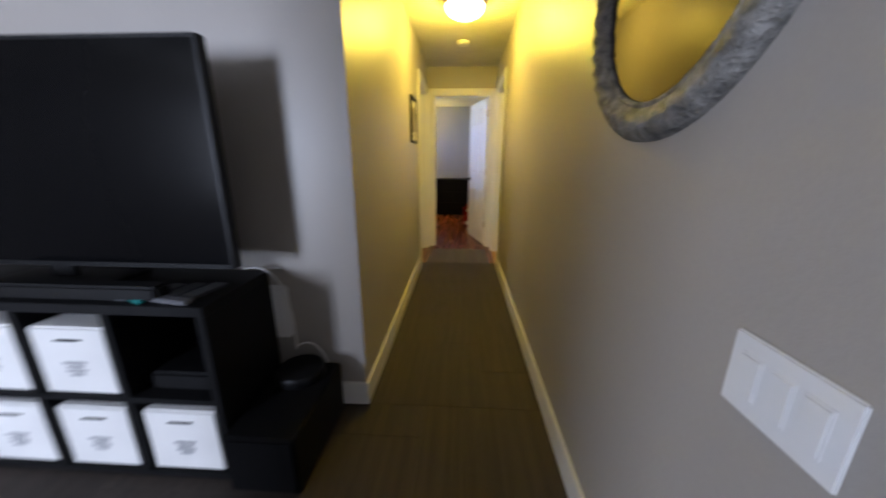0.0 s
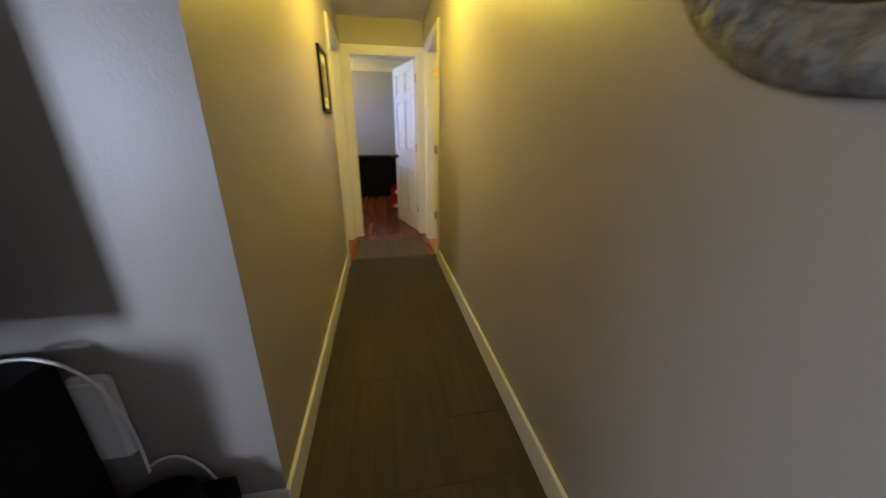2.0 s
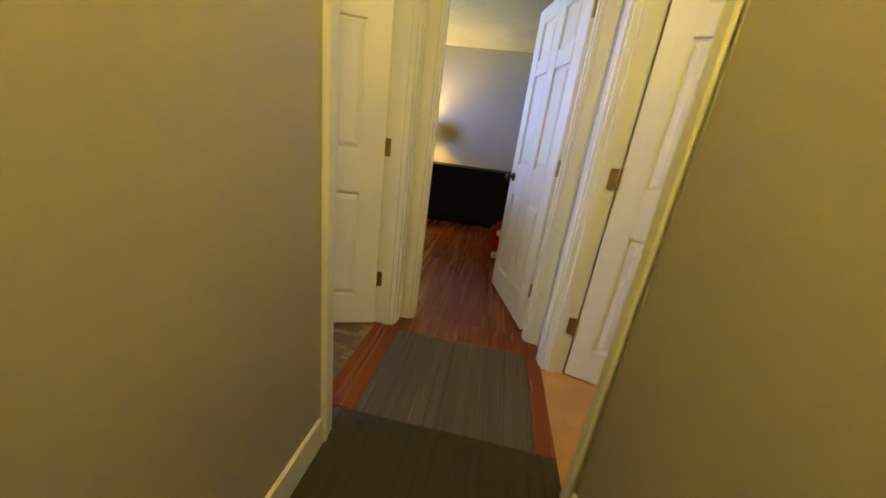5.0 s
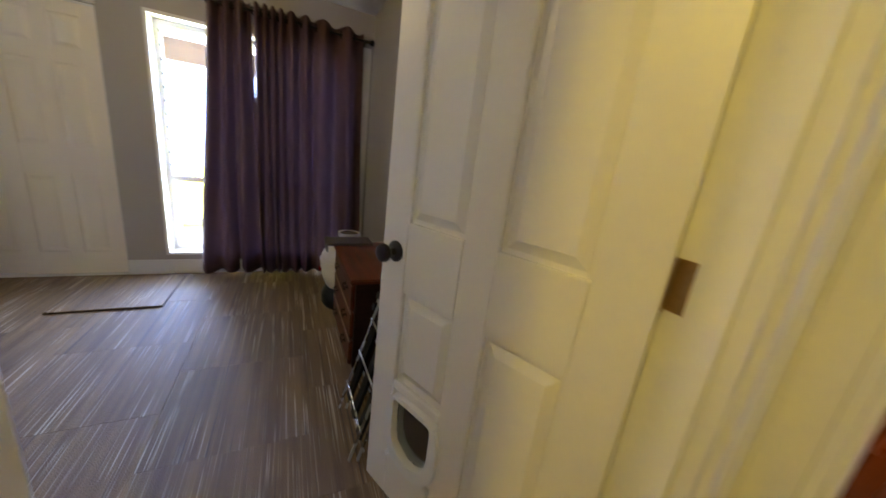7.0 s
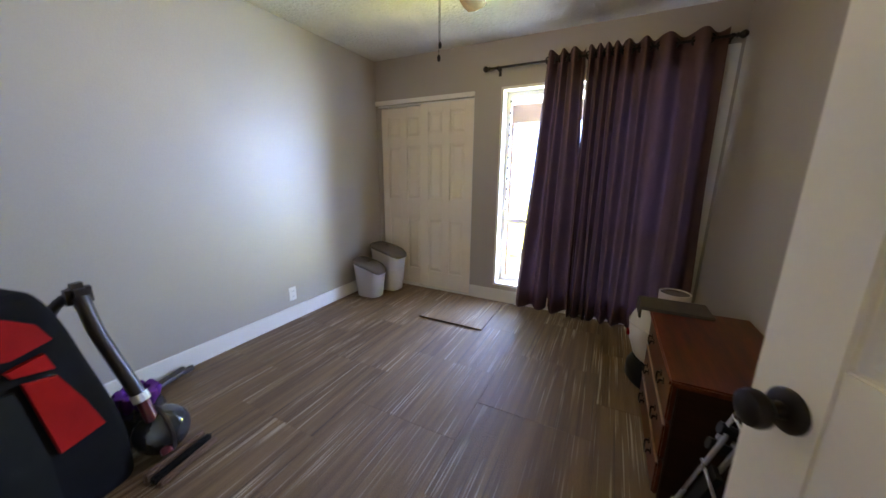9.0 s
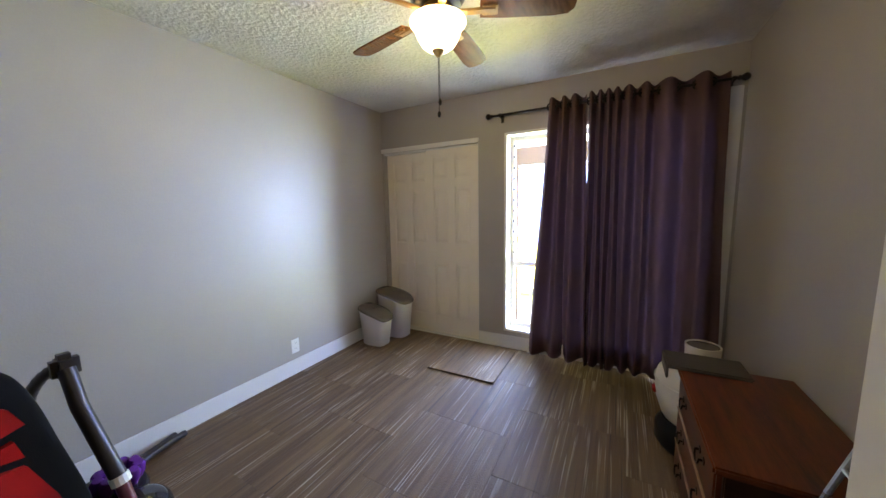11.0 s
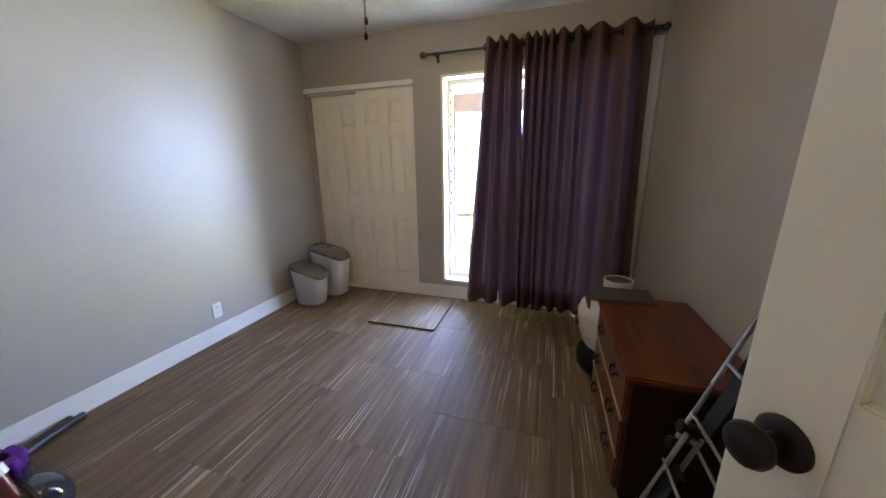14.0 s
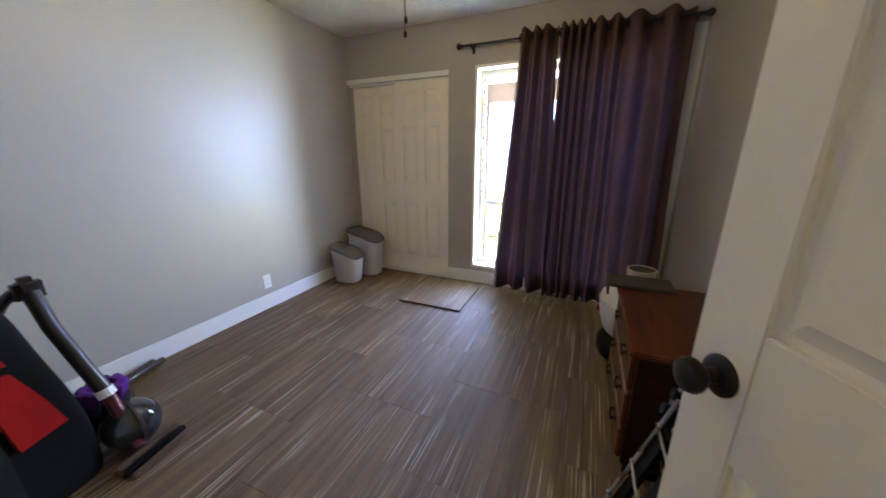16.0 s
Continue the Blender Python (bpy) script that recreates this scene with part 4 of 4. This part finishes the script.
pf = thing("picture_frame", Matrix(), "small black picture frame with cream mat on the wall", "picture frame")
PY0, PY1, PZ0, PZ1 = 3.36, 3.69, 1.37, 1.77
for d in ((PY0, PY0 + 0.024, PZ0, PZ1), (PY1 - 0.024, PY1, PZ0, PZ1)):
    boxpart("frame_side", (HL, HL + 0.022, *d), BLACK, pf, bevel=0.003)
for d in ((PY0 + 0.024, PY1 - 0.024, PZ0, PZ0 + 0.024), (PY0 + 0.024, PY1 - 0.024, PZ1 - 0.024, PZ1)):
    boxpart("frame_side", (HL, HL + 0.022, *d), BLACK, pf, bevel=0.003)
boxpart("mat_board", (HL, HL + 0.008, PY0 + 0.024, PY1 - 0.024, PZ0 + 0.024, PZ1 - 0.024), PAPER, pf)
boxpart("print", (HL + 0.008, HL + 0.0105, PY0 + 0.085, PY1 - 0.085, PZ0 + 0.10, PZ1 - 0.085), PICTURE, pf, "faded dark print")
boxpart("caption_bar", (HL + 0.008, HL + 0.0095, PY0 + 0.11, PY1 - 0.11, PZ0 + 0.062, PZ0 + 0.072), GREYPRINT, pf)

mr_ = thing("wall_mirror", pose(HR, 1.125, 1.645, 0, -90, 0), "round mirror in a carved weathered grey frame", "mirror")
bm = bmesh.new()
seg, prof = 160, [(0.291, 0.0), (0.291, 0.016), (0.297, 0.022), (0.304, 0.018), (0.312, 0.026), (0.330, 0.036), (0.347, 0.038), (0.363, 0.030), (0.372, 0.022), (0.380, 0.012), (0.380, 0.0)]
rings = []
for k, (r, z) in enumerate(prof):
    rings.append([])
    for i in range(seg):
        a = 2 * math.pi * i / seg
        q = 0.0045 * math.sin(40 * a) * math.sin((r - 0.31) / 0.055 * math.pi) if 0.31 < r < 0.366 else 0
        q += 0.003 * noise.noise(Vector((math.cos(a) * 14, math.sin(a) * 14, r * 60))) if k not in (0, len(prof) - 1) else 0
        rings[-1].append(bm.verts.new((r * math.cos(a), r * math.sin(a), z + q)))
for p, q in zip(rings, rings[1:]):
    for i in range(seg):
        bm.faces.new((p[i], p[(i + 1) % seg], q[(i + 1) % seg], q[i]))
part("frame", bm, MIRRORFRAME, mr_, "carved weathered grey wooden frame", True)
bm = bmesh.new()
lathe(bm, [(0, 0.008), (0.294, 0.008), (0.294, 0.002), (0, 0.002)], 64)
part("mirror_glass", bm, MIRROR, mr_, "mirror glass")

sw = thing("light_switch", pose(HR, 0.692, 0.915, 0, 0, 90), "white three-gang rocker light switch plate on the wall", "light switch")
boxpart("cover_plate", (-0.085, 0.085, 0, 0.007, -0.062, 0.062), WHITEPLASTIC, sw, bevel=0.003)
for x in (-0.046, 0, 0.046):
    boxpart("rocker_frame", (x - 0.0185, x + 0.0185, 0.007, 0.0085, -0.036, 0.036), WHITEPLASTIC, sw, bevel=0.0007)
    bm = bmesh.new()
    box(bm, x - 0.0155, x + 0.0155, 0.0085, 0.0113, -0.032, 0.032, 0.0010, Matrix.Translation((0, 0.0, 0)))
    part("rocker", bm, WHITEPLASTIC, sw)

# ---------- television corner ----------
sh = thing("cube_shelf", Matrix(), "black cube shelf holding white fabric bins", "shelf")
SX1, SY0, SY1, SZ = -0.845, 1.25, 1.64, 0.74
CELL, T_ = 0.318, 0.030
for i in range(5):
    x = SX1 - i * (CELL + T_)
    boxpart("upright", (x - T_, x, SY0, SY1, 0.03, SZ - 0.035), BLACK, sh, bevel=0.002)
boxpart("top_board", (SX1 - 4 * (CELL + T_) - T_, SX1, SY0, SY1, SZ - 0.035, SZ), BLACK, sh, bevel=0.002)
boxpart("bottom_board", (SX1 - 4 * (CELL + T_) - T_, SX1, SY0, SY1, 0.0, 0.03), BLACK, sh, bevel=0.002)
for i in range(4):
    x1 = SX1 - T_ - i * (CELL + T_)
    boxpart("divider", (x1 - CELL, x1, SY0 + 0.002, SY1, 0.345, 0.368), BLACK, sh)
    boxpart("back_panel", (x1 - CELL, x1, SY1 - 0.008, SY1 - 0.001, 0.03, SZ - 0.035), BLACK, sh)


def fabric_bin(x0, z0, h):
    b = thing("fabric_bin", pose(x0, SY0 + 0.012, z0), "white canvas storage bin with dark printed marks in the shelf", "storage bin", "bins in the shelf")
    w_ = 0.292
    bm = bmesh.new()
    box(bm, 0, w_, 0, 0.33, 0, h, 0.008)
    part("bin_body", bm, CANVAS, b)
    bm = bmesh.new()
    box(bm, w_ * 0.34, w_ * 0.66, -0.004, 0.004, h * 0.80, h * 0.835, 0.0015)
    part("handle_slot", bm, PRINT, b, "dark handle slot")
    for dx, dz, ww in ((0.36, 0.46, 0.28), (0.40, 0.40, 0.20), (0.38, 0.34, 0.24), (0.42, 0.28, 0.16)):
        bm = bmesh.new()
        box(bm, w_ * dx, w_ * (dx + ww), -0.002, 0.003, h * dz, h * dz + 0.012)
        part("print_bar", bm, GREYPRINT, b)
    return b


for i in range(4):
    x0 = SX1 - T_ - (i + 1) * (CELL + T_) + T_ + 0.013
    fabric_bin(x0, 0.030, 0.275)
    if i:
        fabric_bin(x0, 0.368, 0.275)
gm = thing("media_box", pose(-1.03, 1.42, 0.368), "black media player in the open shelf cell", "media player")
boxpart("case", (-0.12, 0.12, -0.12, 0.14, 0, 0.075), BLACKPLASTIC, gm, bevel=0.012)

tv = thing("television", pose(-1.60, 1.47, SZ), "large black flat-screen television, switched off", "television")
boxpart("screen", (-0.735, 0.735, -0.022, -0.018, 0.088, 0.862), SCREEN, tv, "dark glossy screen")
for d in ((-0.75, -0.735, 0.07, 0.875), (0.735, 0.75, 0.07, 0.875)):
    boxpart("bezel", (d[0], d[1], -0.026, 0.02, d[2], d[3]), BLACKPLASTIC, tv, bevel=0.003)
for d in ((0.07, 0.088), (0.862, 0.875)):
    boxpart("bezel", (-0.735, 0.735, -0.026, 0.02, d[0], d[1]), BLACKPLASTIC, tv, bevel=0.003)
boxpart("back_cover", (-0.70, 0.70, -0.018, 0.05, 0.09, 0.84), BLACKPLASTIC, tv, bevel=0.01)
bm = bmesh.new()
box(bm, -0.26, 0.26, -0.12, 0.11, 0, 0.014, 0.005)
box(bm, -0.05, 0.05, 0.0, 0.03, 0.014, 0.10, 0.003)
part("stand", bm, BLACKPLASTIC, tv, "black pedestal stand")

sb = thing("sound_bar", pose(-1.45, 1.315, SZ), "black sound bar in front of the television", "sound bar")
boxpart("case", (-0.42, 0.42, -0.035, 0.035, 0, 0.055), BLACKPLASTIC, sb, bevel=0.01)
for k in range(4):
    bk = thing("game_case", pose(-1.16 + k * 0.075, 1.355 + 0.01 * k, SZ, 0, 0, -12), "dark flat case lying on the shelf", "case", "cases on the shelf")
    boxpart("case", (-0.03, 0.03, -0.07, 0.07, 0, 0.013), material("slate_case", (0.05, 0.052, 0.058), 0.4) if k == 0 else bpy.data.materials["slate_case"], bk, bevel=0.002)
rm = thing("remote_control", pose(-0.98, 1.29, SZ, 0, 0, 80), "slim dark remote control on the shelf", "remote control")
boxpart("body", (-0.02, 0.02, -0.075, 0.075, 0, 0.016), material("remote_grey", (0.13, 0.13, 0.14), 0.4), rm, bevel=0.005)
sd2 = thing("streaming_stick", pose(-1.10, 1.28, SZ, 0, 0, 70), "small teal device on the shelf's front edge", "device")
boxpart("body", (-0.008, 0.008, -0.03, 0.03, 0, 0.010), material("teal_plastic", (0.02, 0.28, 0.26), 0.4), sd2, bevel=0.003)

sub = thing("subwoofer", Matrix(), "black subwoofer box on the floor beside the shelf", "subwoofer")
boxpart("cabinet", (-0.825, -0.560, 1.20, 1.665, 0.012, 0.262), BLACK, sub, bevel=0.006)
boxpart("grille", (-0.815, -0.570, 1.192, 1.20, 0.03, 0.25), BLACKCLOTH, sub)
for x in (-0.80, -0.585):
    for y in (1.23, 1.64):
        bm = bmesh.new()
        tube(bm, (x, y, 0), (x, y, 0.013), 0.014, seg=12)
        part("foot", bm, BLACKPLASTIC, sub)
sp = thing("round_speaker", pose(-0.70, 1.55, 0.262), "small round black speaker on the subwoofer", "speaker")
bm = bmesh.new()
lathe(bm, [(0, 0), (0.098, 0), (0.104, 0.008), (0.104, 0.042), (0.098, 0.050), (0.08, 0.052), (0, 0.051)], 32)
part("case", bm, BLACKPLASTIC, sp, smooth=True)
ro = thing("wifi_router", pose(-0.84, 1.70, 0.385), "white network box fixed to the wall behind the shelf", "router")
boxpart("case", (-0.05, 0.05, -0.04, 0, 0, 0.265), WHITEPLASTIC, ro, bevel=0.012)
cb = thing("cable", Matrix(), "thin white cable looping behind the shelf", "cable")
bm = bmesh.new()
sweep(bm, bez((-0.95, 1.63, 0.745), (-0.80, 1.60, 0.80), (-0.75, 1.66, 0.66), (-0.77, 1.66, 0.33), 40), 0.004, 8)
part("wire", bm, WHITEPLASTIC, cb, smooth=True)
bm = bmesh.new()
sweep(bm, bez((-0.78, 1.675, 0.33), (-0.70, 1.67, 0.40), (-0.62, 1.68, 0.36), (-0.585, 1.675, 0.02), 40), 0.004, 8)
part("wire", bm, WHITEPLASTIC, cb, smooth=True)

# ---------- far bedroom ----------
fd = thing("dresser", Matrix(), "long low espresso wooden dresser under the lamp", "dresser")
FX0, FX1, FY0, FY1, FZ = -1.85, 0.80, 7.70, 8.15, 0.80
boxpart("carcass", (FX0, FX1, FY0 + 0.02, FY1, 0.04, FZ - 0.025), DARKWOOD, fd)
boxpart("plinth", (FX0 + 0.03, FX1 - 0.03, FY0 + 0.05, FY1 - 0.02, 0, 0.04), DARKWOOD, fd)
boxpart("top", (FX0 - 0.02, FX1 + 0.02, FY0 - 0.015, FY1 + 0.01, FZ - 0.025, FZ), DARKWOOD, fd, bevel=0.004)
for i in range(3):
    for k in range(4):
        w_ = (FX1 - FX0) / 4
        boxpart("drawer_front", (FX0 + k * w_ + 0.006, FX0 + (k + 1) * w_ - 0.006, FY0, FY0 + 0.02, 0.055 + i * 0.241, 0.055 + i * 0.241 + 0.230), DARKWOOD, fd, bevel=0.004)
tl = thing("table_lamp", pose(-1.18, 7.92, FZ), "small table lamp with a glowing yellow drum shade", "table lamp")
bm = bmesh.new()
lathe(bm, [(0, 0), (0.075, 0), (0.075, 0.012), (0.03, 0.022), (0.014, 0.04), (0.012, 0.34), (0, 0.34)], 24)
part("base", bm, BRONZE, tl, "dark metal lamp base", True)
bm = bmesh.new()
lathe(bm, [(0.120, 0.35), (0.150, 0.35), (0.150, 0.565), (0.147, 0.565), (0.147, 0.352), (0.12, 0.352)], 36)
shd = part("shade", bm, SHADE, tl, "glowing yellow drum shade", True)
rb = thing("red_bag", pose(0.20, 6.35, 0), "red patterned bag on the floor behind the door", "bag")
bm = bmesh.new()
box(bm, -0.13, 0.13, -0.10, 0.10, 0, 0.42, 0.05)
for v in bm.verts:
    v.co += Vector((noise.noise(v.co * 9), noise.noise(v.co * 9 + Vector((5, 0, 0))), 0)) * 0.03
part("bag_body", bm, REDCLOTH, rb, smooth=True)
for dx, dz in ((-0.07, 0.10), (0.02, 0.24), (-0.05, 0.33)):
    bm = bmesh.new()
    box(bm, dx - 0.03, dx + 0.03, -0.128, -0.08, dz - 0.03, dz + 0.03, 0.01)
    part("white_patch", bm, CANVAS, rb)

# ---------- floors, piece by piece ----------


def tile_mesh(name, sx, sy, mat, gap=0.0012):
    bm = bmesh.new()
    box(bm, -sx / 2 + gap, sx / 2 - gap, -sy / 2 + gap, sy / 2 - gap, -0.010, 0)
    top = [e for e in bm.edges if all(v.co.z > -0.005 for v in e.verts)]
    bmesh.ops.bevel(bm, geom=top, offset=2 * gap, segments=1, affect="EDGES")
    me = bpy.data.meshes.new(name)
    bm.to_mesh(me)
    bm.free()
    me.materials.append(mat)
    return me


cache = {}


def lay(parent, x0, x1, y0, y1, size, along, seed, name="carpet_tile", mat=CARPET, stagger=0.5, length=None, jitter=0.0012):
    """Tiles in courses along the streaks' direction, each course shifted; cut at the edges."""
    rnd = random.Random(seed)
    length = length or size
    u0, u1, v0, v1 = (x0, x1, y0, y1) if along == "x" else (y0, y1, x0, x1)
    v, row = v0, 0
    while v < v1 - 0.02:
        ve = min(v + size, v1)
        u = u0 - (stagger * length if row % 2 else 0) if stagger >= 0 else u0 - rnd.random() * length
        while u < u1 - 0.01:
            a, b = max(u, u0), min(u + length, u1)
            if b - a > 0.001:
                key = (name, round(b - a, 3), round(ve - v, 3))
                if key not in cache:
                    cache[key] = tile_mesh(name, b - a, ve - v, mat, 0.0005 if name == "plank" else 0.0004)
                ob = new(name, cache[key])
                cu, cv = (a + b) / 2, (v + ve) / 2
                z = rnd.uniform(-jitter, 0)
                ob.matrix_world = pose(cu, cv, z) if along == "x" else pose(cv, cu, z, 0, 0, 90)
                ob.parent = parent
            u += length
        v += size
        row += 1


fl1 = thing("floor_carpet_bedroom", Matrix(), "striated grey-brown carpet tiles in the bedroom", "carpet", kind="structure")
lay(fl1, RW, -0.56, RS, RN, 0.6, "x", 5)
raised = new("loose_carpet_tile", tile_mesh("carpet_tile", 0.6, 0.58, CARPET))
raised.matrix_world = pose(-3.221, 3.150, 0.0125, 0, 0, 0)
raised.parent = fl1
# black slab, slightly proud of the tile, draws the shadow line under its edge
edge_shadow = boxpart("tile_edge_shadow", (-0.301, 0.301, -0.291, 0.291, 0.0002, 0.0055), BLACKCLOTH, fl1, "black slab standing in for the shadow under the loose tile's edge")
edge_shadow.matrix_world = pose(-3.221, 3.150, 0.0)
fl2 = thing("floor_carpet_hall", Matrix(), "striated dark brown carpet tiles along the hall", "carpet", kind="structure")
lay(fl2, HL, HR, TVY, 4.13, 0.6, "y", 9, "hall_carpet_tile", HALLCARPET)
lay(fl2, -0.40, 0.37, 4.13, 4.78, 0.77, "y", 11, "end_carpet_tile", MATCARPET, 0, 0.65)
fl3 = thing("floor_carpet_living", Matrix(), "dark brown carpet tiles in the living room", "carpet", kind="structure")
lay(fl3, -3.75, HR, -3.0, TVY, 0.6, "y", 13, "hall_carpet_tile", HALLCARPET)
fl4 = thing("floor_wood", Matrix(), "glossy red-brown cherry plank floor", "wood floor", kind="structure")
lay(fl4, -2.6, 2.5, 4.985, 8.18, 0.095, "y", 21, "plank", WOOD, -1, 1.25, 0.0002)
lay(fl4, -0.56, -0.40, 4.13, 4.985, 0.08, "y", 22, "plank", WOOD, -1, 1.25, 0.0002)
lay(fl4, -0.40, 0.37, 4.78, 4.985, 0.095, "y", 23, "plank", WOOD, -1, 1.25, 0.0002)
lay(fl4, 0.37, 0.45, 4.13, 4.985, 0.08, "y", 24, "plank", WOOD, -1, 1.25, 0.0002)
